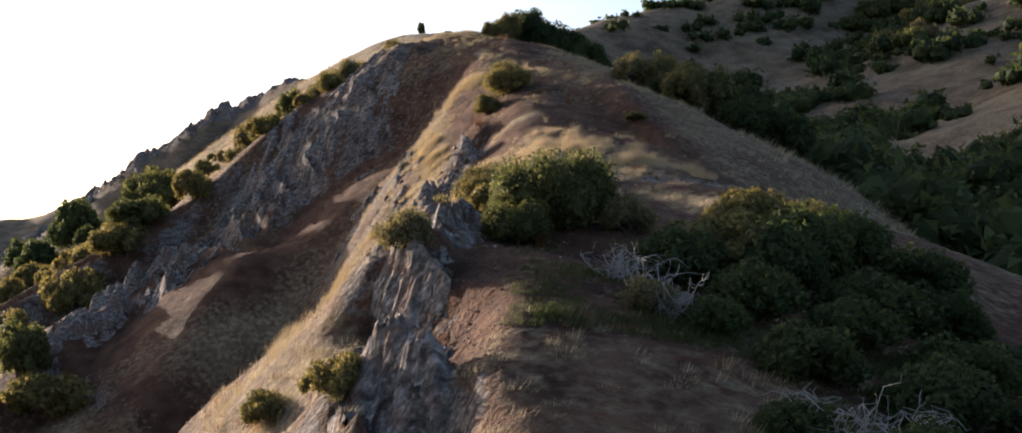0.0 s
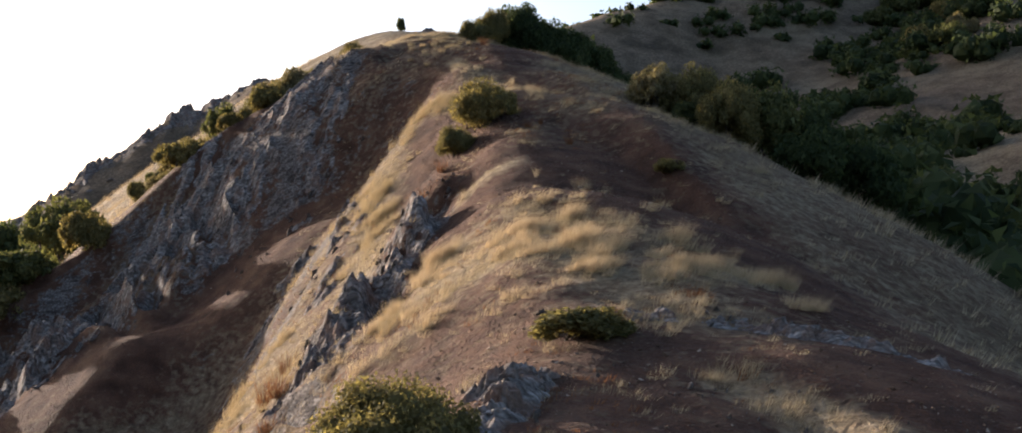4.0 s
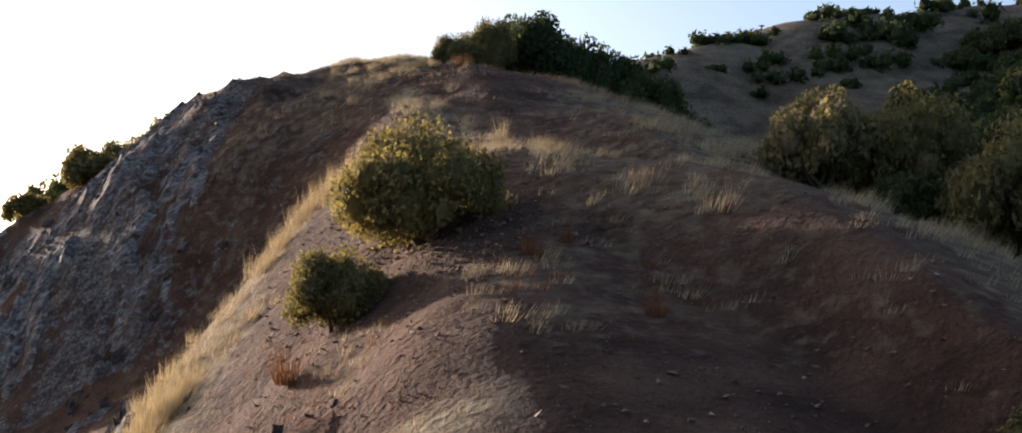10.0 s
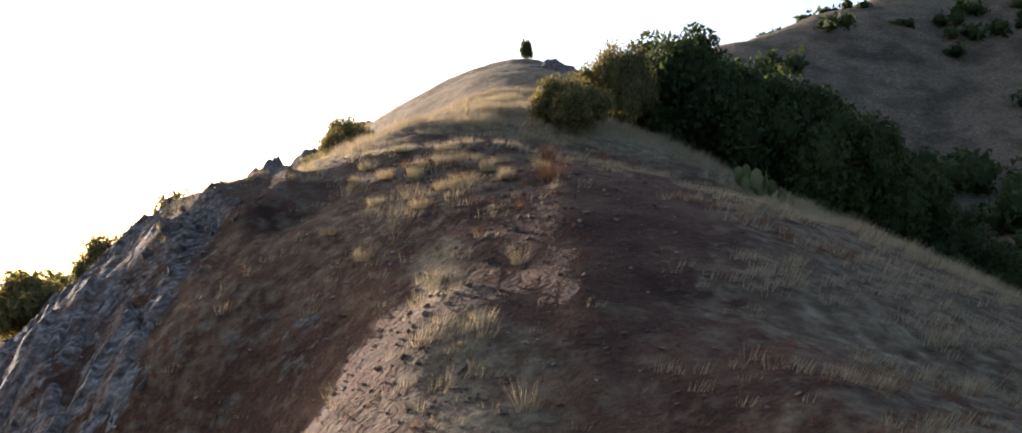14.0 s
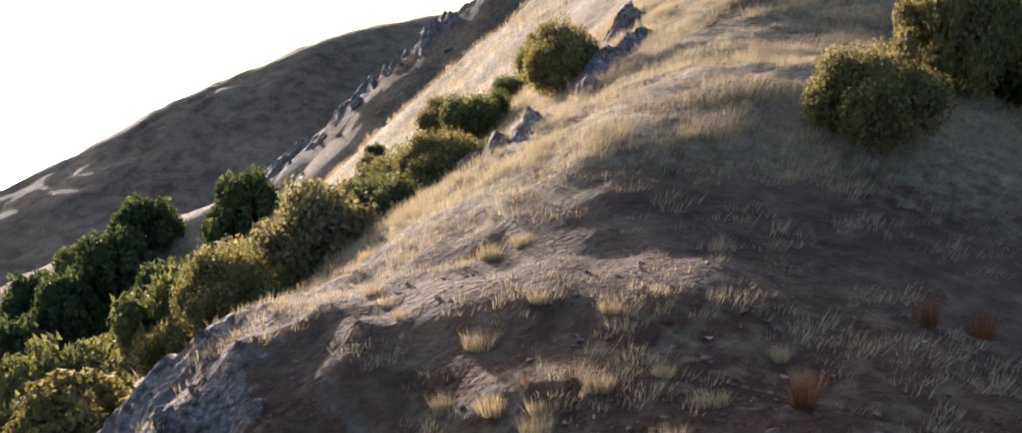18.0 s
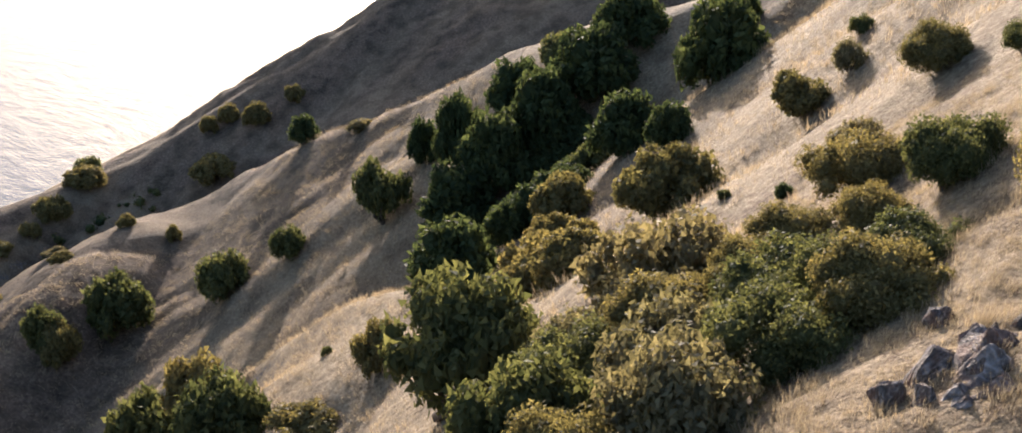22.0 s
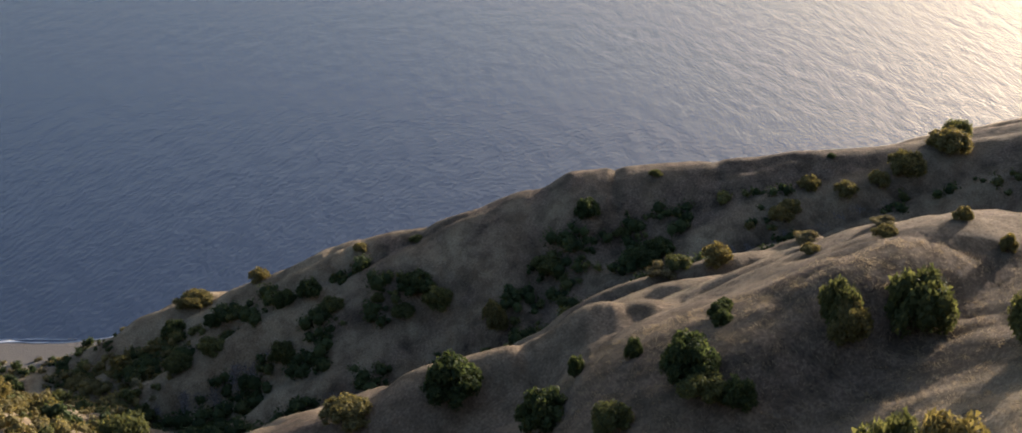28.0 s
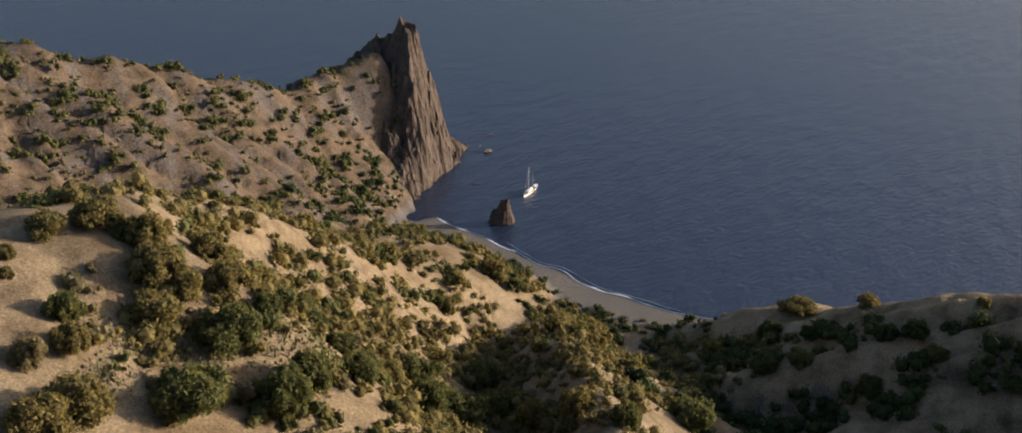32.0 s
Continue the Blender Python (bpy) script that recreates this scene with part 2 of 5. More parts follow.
SPUR = [(-17, 222, 200, .9, .6), (-36, 258, 203, .95, .9), (-52, 271, 201.5, .95, 1.1), (-66, 268, 194.5, .95, 1.2), (-76, 263, 186, .8, 1.3), (-86, 256, 171, .8, 1.3), (-98, 247, 162, .72, 1.2), (-113, 239, 156.5, .5, 1.1), (-138, 235, 145, .37, 1.0), (-152, 230, 136, .37, .9),
        (-162, 225.5, 129.7, .37, .9), (-175, 221, 122.5, .37, .9), (-190, 217, 116, .4, .8), (-203, 211, 110.5, .55, .8), (-209, 198, 101, .6, .8), (-207, 172, 93.5, .55, .75), (-208, 135, 88.5, .5, .75), (-202, 105, 83, .5, .75), (-200, 88, 74, .5, .7), (-206, 60, 52, .5, .7), (-222, 22, 20, .5, .6)]
NEAR_FLANK = [(-40, 158, 166, .5, .25), (-62, 160, 151, .5, .2), (-76, 160, 138, .5, .25), (-92, 158, 122, .6, .4), (-112, 150, 104, .7, .5)]
BENCH = [(-1, 36, 152.4, .3, .8), (5, 35.2, 152.5, .3, .8), (10, 38.5, 152.2, .3, .7), (14, 46, 152.3, .3, .6)]
LOW = [(0, -20, 130, .4, .4), (-60, -28, 120, .4, .4), (-120, -36, 111, .5, .5), (-142, -37, 107, .5, .6), (-165, -45, 90, .5, .6), (-215, -70, 60, .5, .55), (-266, -96, 34, .5, .5), (-315, -110, 3, .5, .5)]
CAPE = [(60, -330, 120, .6, .6), (-100, -250, 112, .7, .6), (-239, -211, 80, .85, .7), (-284, -203, 65, .9, .8), (-332, -190, 48, 1.1, 1.05), (-356, -190, 47, 1.4, 2.0), (-373, -183, 50, 1.6, 3)]
COAST = [(-339, -8, 0, .8, .5), (-332, 25, 22, .8, .5), (-328, 70, 43, .8, .5), (-330, 120, 62, .8, .5), (-330, 180, 70.5, .8, .5), (-331, 227, 73.5, .8, .5), (-332, 255, 79, .8, .5), (-327, 326, 105, .8, .5),
         (-317, 357, 121, .8, .5), (-288, 415, 146, .8, .5), (-261, 454, 169, .7, .5), (-245, 478, 177, .7, .5), (-212, 527, 189.5, .7, .5), (-183, 548, 203, .65, .5), (-60, 640, 225, .6, .5), (100, 760, 240, .5, .5)]
EAST = [(150, -60, 150, .5, .5), (150, 80, 180, .5, .5), (140, 200, 212, .5, .5), (150, 300, 240, .5, .5), (160, 380, 258, .5, .5)]
CREEK = [(-420, -52, -2), (-320, -52, 3), (-270, -50, 14), (-215, -12, 31), (-172, 40, 54), (-150, 90, 80), (-125, 140, 100)]


def crest(X, Y, line, r, q=0.0, bulge=0.0):
    """Height of the land as one spur gives it, with a crest rounded over r metres. bulge: how the right flank steepens."""
    best = np.full(X.shape, -1e9)
    for p, n in zip(line, line[1:]):
        dx, dy = n[0] - p[0], n[1] - p[1]
        size = math.hypot(dx, dy)
        s = np.clip(((X - p[0]) * dx + (Y - p[1]) * dy) / (size * size), 0, 1)
        d = np.hypot(X - p[0] - s * dx, Y - p[1] - s * dy)
        w = np.clip((dx * (Y - p[1]) - dy * (X - p[0])) / size / 6 + .5, 0, 1)
        fall = w * (p[3] + s * (n[3] - p[3])) + (1 - w) * (p[4] + s * (n[4] - p[4]))
        round_ = w * (p[5] + s * (n[5] - p[5])) + (1 - w) * (p[6] if len(p) > 6 else r) if len(p) > 5 else r
        best = np.maximum(best, p[2] + s * (n[2] - p[2]) - fall * (np.sqrt(d * d + round_ ** 2) - round_) - q * d * d - (1 - w) * bulge * np.minimum(d, 40) * d)
    return best


def hollow(X, Y, line, rise):
    """How high the land can stand beside a creek."""
    best = np.full(X.shape, 1e9)
    for (x0, y0, z0), (x1, y1, z1) in zip(line, line[1:]):
        dx, dy = x1 - x0, y1 - y0
        s = np.clip(((X - x0) * dx + (Y - y0) * dy) / (dx * dx + dy * dy), 0, 1)
        d = np.hypot(X - x0 - s * dx, Y - y0 - s * dy)
        best = np.minimum(best, z0 + s * (z1 - z0) + rise * (np.sqrt(d * d + 36) - 6))
    return best


def smax(a, b, k):
    h = np.clip(.5 + .5 * (a - b) / k, 0, 1)
    return b + (a - b) * h + k * h * (1 - h)


PERM = np.random.RandomState(7).permutation(512)
GRAD = np.random.RandomState(8).rand(512) * 2 - 1


def vnoise(x, y):
    """Smooth value noise, -1 to 1."""
    xi, yi = np.floor(x).astype(int), np.floor(y).astype(int)
    fx, fy = x - xi, y - yi
    fx, fy = fx * fx * fx * (fx * (fx * 6 - 15) + 10), fy * fy * fy * (fy * (fy * 6 - 15) + 10)
    g = lambda i, j: GRAD[PERM[(PERM[i % 512] + j) % 512]]
    return (g(xi, yi) * (1 - fx) + g(xi + 1, yi) * fx) * (1 - fy) + (g(xi, yi + 1) * (1 - fx) + g(xi + 1, yi + 1) * fx) * fy


def fractal(x, y, n=4):
    t, a = 0, 1.0
    for i in range(n):
        t = t + a * vnoise(x + 17 * i, y - 31 * i)
        x, y, a = x * 2.03, y * 2.03, a * .5
    return t



def ease(v, a, b):
    t = np.clip((v - a) / (b - a), 0, 1)
    return t * t * (3 - 2 * t)


def near_to(X, Y, x0, y0, x1, y1, w):
    """1 on a line of the plan, falling to 0 at w metres."""
    dx, dy = x1 - x0, y1 - y0
    s = np.clip(((X - x0) * dx + (Y - y0) * dy) / (dx * dx + dy * dy + 1e-9), 0, 1)
    return 1 - ease(np.hypot(X - x0 - s * dx, Y - y0 - s * dy), 0, w)


def crags(X, Y):
    """Where bare rock breaks the surface close to the flight line."""
    a = np.maximum(near_to(X, Y, -11, 118, -18, 115.5, 5), near_to(X, Y, -18, 115.5, -26.5, 109, 7))
    a = np.maximum(a, near_to(X, Y, -26.5, 109, -34, 107, 9))
    b = np.maximum(near_to(X, Y, -3.2, 86, -7, 66, 3.5), near_to(X, Y, -4.2, 48, -2.4, 22, 3))
    return np.maximum(np.maximum(a, b), np.maximum(near_to(X, Y, -50, 271, -78, 262, 13), near_to(X, Y, -78, 262, -98, 238, 11)))


def shoreline(Y):
    return -337.3 - .155 * np.clip(-50 - Y, 0, 99) - .0075 * np.clip(Y + 40, 0, 40) ** 2 + 1.2 * vnoise(Y / 14, Y * 0 + 3)


def folds(X, Y):
    """1 along the beds of the runnels on the slope behind the shore."""
    return 1 - np.abs(vnoise((.94 * X + .35 * Y) / 14 + 3, (.35 * X - .94 * Y) / 95) + .25 * vnoise(X / 9, Y / 14))


def land(X, Y):
    """Height of the ground at X, Y."""
    X, Y = np.asarray(X, float), np.asarray(Y, float)
    h = crest(X, Y, MAIN, 8, .0006, .004)
    h = smax(h, crest(X, Y, EDGE, 1.5), 2)
    h = smax(h, crest(X, Y, BENCH, 2, .03), 1)
    h = smax(h, crest(X, Y, LOW, 14, .0008), 8)
    spur = crest(X, Y, SPUR, 4, .0012)
    fan = 120 + .345 * (X + 137) + .543 * (Y - 187)               # one even slope that the low sun just grazes
    spur = spur - ease(-X, 84, 104) * ease(.74 * (X + 202) + .675 * (Y - 214), -16, 4) * (smax(spur, fan, 2.5) - fan)
    h = smax(h, spur, 3)
    h = smax(h, crest(X, Y, NEAR_FLANK, 8, .007), 3)
    for line, r, k in ((CAPE, 5, 6), (COAST, 9, 6), (EAST, 14, 10)):
        h = smax(h, crest(X, Y, line, r), k)
    h = -smax(-h, -hollow(X, Y, CREEK, 1.1), 6)
    far = np.clip((np.hypot(X + 5, Y - 85) - 35) / 120, 0, 1)
    h = h + far * (1.8 * fractal(X / 45, Y / 45, 3)) + (.2 - .1 * far) * fractal(X / 7, Y / 7, 3)
    gully = 1 - np.abs(fractal(X / 26 + .4 * vnoise(X / 40, Y / 40), Y / 26, 3))
    h = h - far * 1.1 * np.clip(gully - .55, 0, 1) ** 1.5 * 3
    # runnels down the cape, and folds that slant down the slope behind the shore
    runs = 1 - np.abs(vnoise(X / 13 + .05 * Y, Y / 60 + 5) + .3 * vnoise(X / 5, Y / 30))
    h = h - 4.8 * ease(-Y, 112, 140) * (1 - ease(-X, 350, 372)) * runs ** 2
    h = h - 9 * near_to(X, Y, -272, 20, -266, 210, 80) * folds(X, Y) ** 2
    face = np.maximum(near_to(X, Y, -112, 200, -162, 198, 36), near_to(X, Y, -150, 184, -195, 160, 34))
    h = h - face * (1.0 * (1 - np.abs(vnoise(X / 5.5 + .8 * vnoise(X / 20, Y / 20), Y / 34))) ** 2 + .35 * fractal(X / 3.4, Y / 6, 2))        # rills down the grassy spur
    south = 117.5 + .55 * np.clip(-10.5 - X, 0, 30) - Y          # the scarp below the edge
    h = h - 4 * ease(south, 2, 12) * ease(-X, 11, 20) * (1 - ease(south, 40, 70))
    bowl = np.maximum(near_to(X, Y, -10, 107, -15.5, 97, 8), near_to(X, Y, -15.5, 97, -20, 84, 9))
    h = h - 4.8 * bowl - 3.4 * near_to(X, Y, -14.5, 110, -20, 106, 6.5)
    h = h + .7 * np.maximum(near_to(X, Y, -13, 122, -8.5, 128, 7), near_to(X, Y, -8.5, 128, -3, 134, 7))
    h = h + .9 * near_to(X, Y, -2.8, 84, -6.8, 73, 2.1)         # the rib of upturned beds
    c = crags(X, Y)
    h = h + c * (1 - .6 * near_to(X, Y, -9, 119, -18, 116.5, 7)) * (1.15 * (1 - 2 * np.abs(fractal((X + .7 * Y) / 2.9, (Y - .7 * X) / 7.5, 4))) + .35 * fractal(X / 1.2, Y / 1.2, 2) - .5)
    h = h + .05 * fractal(X / .8, Y / .8, 2)
    h = h + .2 * near_to(X, Y, -10, 124, -4, 158, 24) * (1 - np.abs(fractal(X / 1.9, Y / 1.5, 2)))        # hummocks of matted grass
    cove = ease(Y, -152, -134) * (1 - ease(Y, -14, 2)) * (1 - ease(X, -300, -280))
    out = X - shoreline(Y)
    b = np.clip(out * .1, -6, 2.6)
    h2 = np.minimum(smax(h, b, 1.0), b + np.maximum(out - 11, 0) * .8 + .1)
    return np.maximum(h + cove * (h2 - h), -6)


def cover(X, Y):
    """How far grass, rock and sand hide the red earth at X, Y."""
    e = .6
    z = land(X, Y)
    slope = np.hypot(land(X + e, Y) - land(X - e, Y), land(X, Y + e) - land(X, Y - e)) / (2 * e)
    wave = fractal(X / 5.5, Y / 5.5, 4)
    slow = fractal(X / 17 + 9, Y / 17, 3)
    top = 126 + .4 * np.clip(X + 5, 0, 8) + .3 * np.clip(-10 - X, 0, 12)
    beyond = ease(Y - top, -2.5, 2)
    close = .14 + .24 * wave + .07 * ease(Y, 108, 116) * (1 - ease(X, 2, 6))
    close = np.maximum(close, .85 * near_to(X, Y, -4.5, 104, -10, 97, 3.2))         # rim of the bowl
    close = np.maximum(close, (.62 + .35 * wave) * near_to(X, Y, -10, 98, -11, 78, 5))
    close = np.maximum(close, (.68 + .35 * wave) * near_to(X, Y, -7.5, 74, -7, 30, 6.5))
    close = np.maximum(close, .85 * near_to(X, Y, -12, 62, -38, 84, 15) + .25 * wave)
    close = np.maximum(close, .45 * near_to(X, Y, -14, 98, -22, 92, 9) + .2 * wave)
    close = np.maximum(close, (.7 + .45 * vnoise(X / 1.7, Y / 1.7)) * np.minimum(1, 1.5 * near_to(X, Y, -.4, 72, 6, 65.5, 7)))            # foot of the red slope
    close = np.maximum(close, .6 * near_to(X, Y, 5.2, 60, 8, 57, 5) + .15 * wave)
    scree = np.maximum(near_to(X, Y, 1, 50, 11, 53, 9), near_to(X, Y, 1, 50, 3.5, 42, 6))
    close = close * (1 - .95 * scree)
    close = np.maximum(close, .8 * near_to(X, Y, 6.2, 53.4, 8.4, 48.4, 1.7))
    close = np.maximum(close, .8 * near_to(X, Y, -1, 82.5, 1.2, 83, 1.5))
    close = np.maximum(close, .92 * near_to(X, Y, -6.8, 100, -6, 82, 2.8))
    close = np.maximum(close, .9 * near_to(X, Y, -5, 103.5, -.4, 99.6, 2.6))
    close = np.maximum(close, .95 * near_to(X, Y, -.4, 99.4, 3, 97.6, 2.0))
    close = np.maximum(close, .6 * near_to(X, Y, -13.5, 120, -9, 125, 4) + .2 * wave)
    close = np.maximum(close, .85 * near_to(X, Y, -3.3, 111.5, -2.4, 108.6, 1.2))
    close = np.maximum(close, .7 * near_to(X, Y, -1.6, 106, .6, 101, 2.4))
    close = np.maximum(close, (.7 + .3 * wave) * near_to(X, Y, .5, 97, 6, 92, 4))
    close = np.maximum(close, .56 * ease(X + .3 * (np.minimum(Y, 106) - 95), 3.2, 8.5) + .12 * wave)  # eastern flank
    close = np.maximum(close, .5 * ease(Y, 92, 104) * ease(X, .5, 5) + .2 * wave)
    grass = close + beyond * (.86 + .12 * wave + .1 * slow - close)
    away = ease(np.hypot(X + 5, Y - 95), 60, 110)
    grass = grass + away * (.95 + .1 * slow + .1 * wave - grass)
    cape = ease(-Y, 110, 150)
    grass = grass - cape * (.1 + .15 * slow)
    rock = np.maximum(ease(slope, 1.05, 1.5) * (.5 + .35 * fractal(X / 2.5, Y / 2.5, 3)), crags(X, Y) * (.6 + .5 * fractal((X + .7 * Y) / 1.5, (Y - .7 * X) / 3.5, 4)) * ease(slope, .4, .8))
    rock = np.maximum(rock, cape * (.36 + .3 * wave))
    sand = ease(-X, 308 + 8 * ease(Y, -70, -20), 318 + 10 * ease(Y, -70, -20)) * (1 - ease(z, 1.8, 3.8)) * ease(Y, -160, -140) * (1 - ease(Y, 0, 12))
    old = away * ease(-X, 122, 165) * ease(Y, 45, 75) * (.7 + .2 * slow + ease(-X, 200, 225) * (1.0 * (folds(X, Y) - .68) + .35 * wave * (1 - ease(Y, 120, 240)) - .5 * ease(Y, 180, 300) * (folds(X, Y) - .68)))           # matted brown growth, its dark tone also deepening the shaded slopes
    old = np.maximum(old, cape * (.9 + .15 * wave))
    # brown put on the far rocky spur where its shade falls short
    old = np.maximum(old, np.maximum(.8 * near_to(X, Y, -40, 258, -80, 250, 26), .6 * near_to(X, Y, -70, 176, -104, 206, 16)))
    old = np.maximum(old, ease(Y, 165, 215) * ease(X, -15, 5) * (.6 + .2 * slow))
    # brown mat of herbs on the crest, also standing in for missing shade
    old = np.maximum(old, .75 * np.maximum(near_to(X, Y, -11, 120, -4, 123.5, 5), near_to(X, Y, -4, 123.5, 3, 124, 5)) + .15 * wave * near_to(X, Y, -7, 122, 2, 124, 9))
    return np.clip(grass, 0, 1), np.clip(old, 0, 1), np.clip(rock, 0, 1), np.clip(sand, 0, 1)


# ---- ground and sea ----
def steps(fine0, fine1, step, lo, hi, top, grow):
    a = list(np.arange(fine0, fine1 + step / 2, step))
    for sign, end in ((1, hi), (-1, lo)):
        s, b = step, []
        p = a[-1] if sign > 0 else a[0]
        while (end - p) * sign > 0:
            s = min(s * grow, top) if abs(p) < 460 else s * 1.3
            p += s * sign
            b.append(p)
        a = a + b if sign > 0 else b[::-1] + a
    return np.array(a)


def raw_mesh(name, co, faces, material, smooth=False):
    """A mesh from an array of places and an array of corners, all faces of one size."""
    me = bpy.data.meshes.new(name)
    k = faces.shape[1]
    me.vertices.add(len(co)), me.loops.add(faces.size), me.polygons.add(len(faces))
    me.vertices.foreach_set("co", np.ascontiguousarray(co, np.float32).ravel())
    me.loops.foreach_set("vertex_index", np.ascontiguousarray(faces, np.int32).ravel())
    me.polygons.foreach_set("loop_start", np.arange(0, faces.size, k, dtype=np.int32))
    me.polygons.foreach_set("use_smooth", np.full(len(faces), smooth))
    me.update()
    me.materials.append(material)
    return me


def sheet(name, xs, ys, height, material):
    X, Y = np.meshgrid(xs, ys)
    i = np.arange(X.size).reshape(X.shape)
    f = np.stack([i[:-1, :-1], i[:-1, 1:], i[1:, 1:], i[1:, :-1]], -1).reshape(-1, 4)
    return raw_mesh(name, np.stack([X, Y, height(X, Y)], -1).reshape(-1, 3), f, material, True)


xs = steps(-38, 18, .44, -430, 4200, 1.9, 1.045)
ys = steps(18, 145, .44, -2500, 4200, 2.4, 1.045)
ground = tagged(new("ground", sheet("ground", xs, ys, land, EARTH)), "dry coastal hillside of red earth, straw-coloured grass and rock", "hillside", kind="structure")
GX, GY = np.meshgrid(xs, ys)
for name, values in zip(("grass", "litter_shade", "rock", "sand"), cover(GX, GY)):
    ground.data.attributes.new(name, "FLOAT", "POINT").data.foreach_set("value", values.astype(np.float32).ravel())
water = tagged(new("water", sheet("water", np.linspace(-4900, 300, 27), np.linspace(-4000, 4000, 41), lambda x, y: x * 0, SEA)), "dark blue rippled sea in and off the cove", "sea", kind="structure")


def part(name, me, parent, label=""):
    ob = new(name, me)
    ob.parent = parent
    return tagged(ob, label)


def height(x, y):
    return float(land(np.array([float(x)]), np.array([float(y)]))[0])


# ---- growth: leaves, limbs, blades ----
def leaves(rng, centres, radii, count, size):
    """Folded leaf blades over a cloud of round clumps."""
    w = radii ** 2 / (radii ** 2).sum()
    k = rng.choice(len(radii), count, p=w)
    u = rng.normal(size=(count, 3))
    u /= np.linalg.norm(u, axis=1, keepdims=True)
    p = centres[k] + u * (radii[k] * (.6 + .52 * rng.rand(count)))[:, None]
    nrm = u + .7 * rng.normal(size=(count, 3))
    nrm /= np.linalg.norm(nrm, axis=1, keepdims=True)
    t = np.cross(nrm, rng.normal(size=(count, 3)))
    t /= np.linalg.norm(t, axis=1, keepdims=True)
    b = np.cross(nrm, t)
    s = (size * (.6 + .8 * rng.rand(count)))[:, None]
    co = np.stack([p - t * s - b * s * .5, p + b * s * .6, p + t * s - b * s * .3], 1).reshape(-1, 3)
    return co, np.arange(count * 3).reshape(-1, 3)


def ball(subdivisions):
    bm = bmesh.new()
    bmesh.ops.create_icosphere(bm, subdivisions=subdivisions, radius=1)
    out = np.array([v.co[:] for v in bm.verts]), np.array([[v.index for v in f.verts] for f in bm.faces])
    bm.free()
    return out


FINE, COARSE = ball(2), ball(1)


def crown_mesh(name, rng, centres, radii, count, size, material, core=.78, lump=FINE):
    co, f = leaves(rng, centres, radii, count, size)
    cc, ff = [co], [f]
    n = len(co)
    for c, r in zip(centres, radii):
        cc.append(lump[0] * (r * core * (.85 + .3 * rng.rand(len(lump[0]), 1))) + c), ff.append(lump[1] + n)
        n += len(lump[0])
    return raw_mesh(name, np.concatenate(cc), np.concatenate(ff), material)


def limb_arrays(path, r0, r1, sides=5):
    """A tapered limb along a path of points."""
    path = np.asarray(path, float)
    co, f = [], []
    for i, p in enumerate(path):
        d = path[min(i + 1, len(path) - 1)] - path[max(i - 1, 0)]
        d /= np.linalg.norm(d) + 1e-9
        a = np.cross(d, (.3, .9, .2))
        a /= np.linalg.norm(a) + 1e-9
        b = np.cross(d, a)
        r = r0 + (r1 - r0) * i / (len(path) - 1)
        for k in range(sides):
            q = 2 * math.pi * k / sides
            co.append(p + r * (math.cos(q) * a + math.sin(q) * b))
    for i in range(len(path) - 1):
        for k in range(sides):
            f.append((i * sides + k, i * sides + (k + 1) % sides, (i + 1) * sides + (k + 1) % sides, (i + 1) * sides + k))
    return np.array(co), np.array(f)


def join(pieces):
    co, f, n = [], [], 0
    for c, g in pieces:
        co.append(c), f.append(g + n)
        n += len(c)
    return np.concatenate(co), np.concatenate(f)


def bent(rng, a, b, n=4, sway=.12):
    a, b = np.asarray(a, float), np.asarray(b, float)
    size = np.linalg.norm(b - a)
    return np.array([a + (b - a) * i / n + (rng.normal(size=3) * sway * size * (0 < i < n)) for i in range(n + 1)])


def plant(name, seed, clumps, count, size, material, low=.06, spread=.72, stems=5, label="", category="shrub", core=.58):
    """A shrub or small tree one metre in radius and one metre high, with stems and a leafy crown. low: how far up the crown begins."""
    rng = np.random.RandomState(seed)
    a = rng.rand(clumps) * 6.28
    r = np.sqrt(rng.rand(clumps)) * spread
    z = low + .15 + (1 - low - .36) * rng.rand(clumps) * (1 - .55 * (r / spread) ** 2)
    centres = np.stack([r * np.cos(a), r * np.sin(a), z], 1)
    radii = (.14 + .2 * rng.rand(clumps)) * (1.15 - .4 * r / spread)
    radii = np.minimum(radii, centres[:, 2] * .95 + .02)
    top = tagged(new(name), label, category)
    wood = [limb_arrays(bent(rng, (.06 * rng.randn(), .06 * rng.randn(), -.12), centres[k], 4, .08), .035 if low < .25 else .06, .012) for k in rng.choice(clumps, min(stems, clumps), replace=False)]
    part("trunk", raw_mesh("trunk", *join(wood), BARK, True), top)
    part("crown", crown_mesh("crown", rng, centres, radii, count, size, material, core), top)
    return top


def set_plant(proto, x, y, r, h, turn=0.0, sink=0.0, group="", label=""):
    ob = copy_thing(proto, pose(x, y, height(x, y) - sink, 0, 0, turn) @ Matrix.Diagonal((r * 1.25, r * 1.25, h, 1)))
    return tagged(ob, label, group=group)


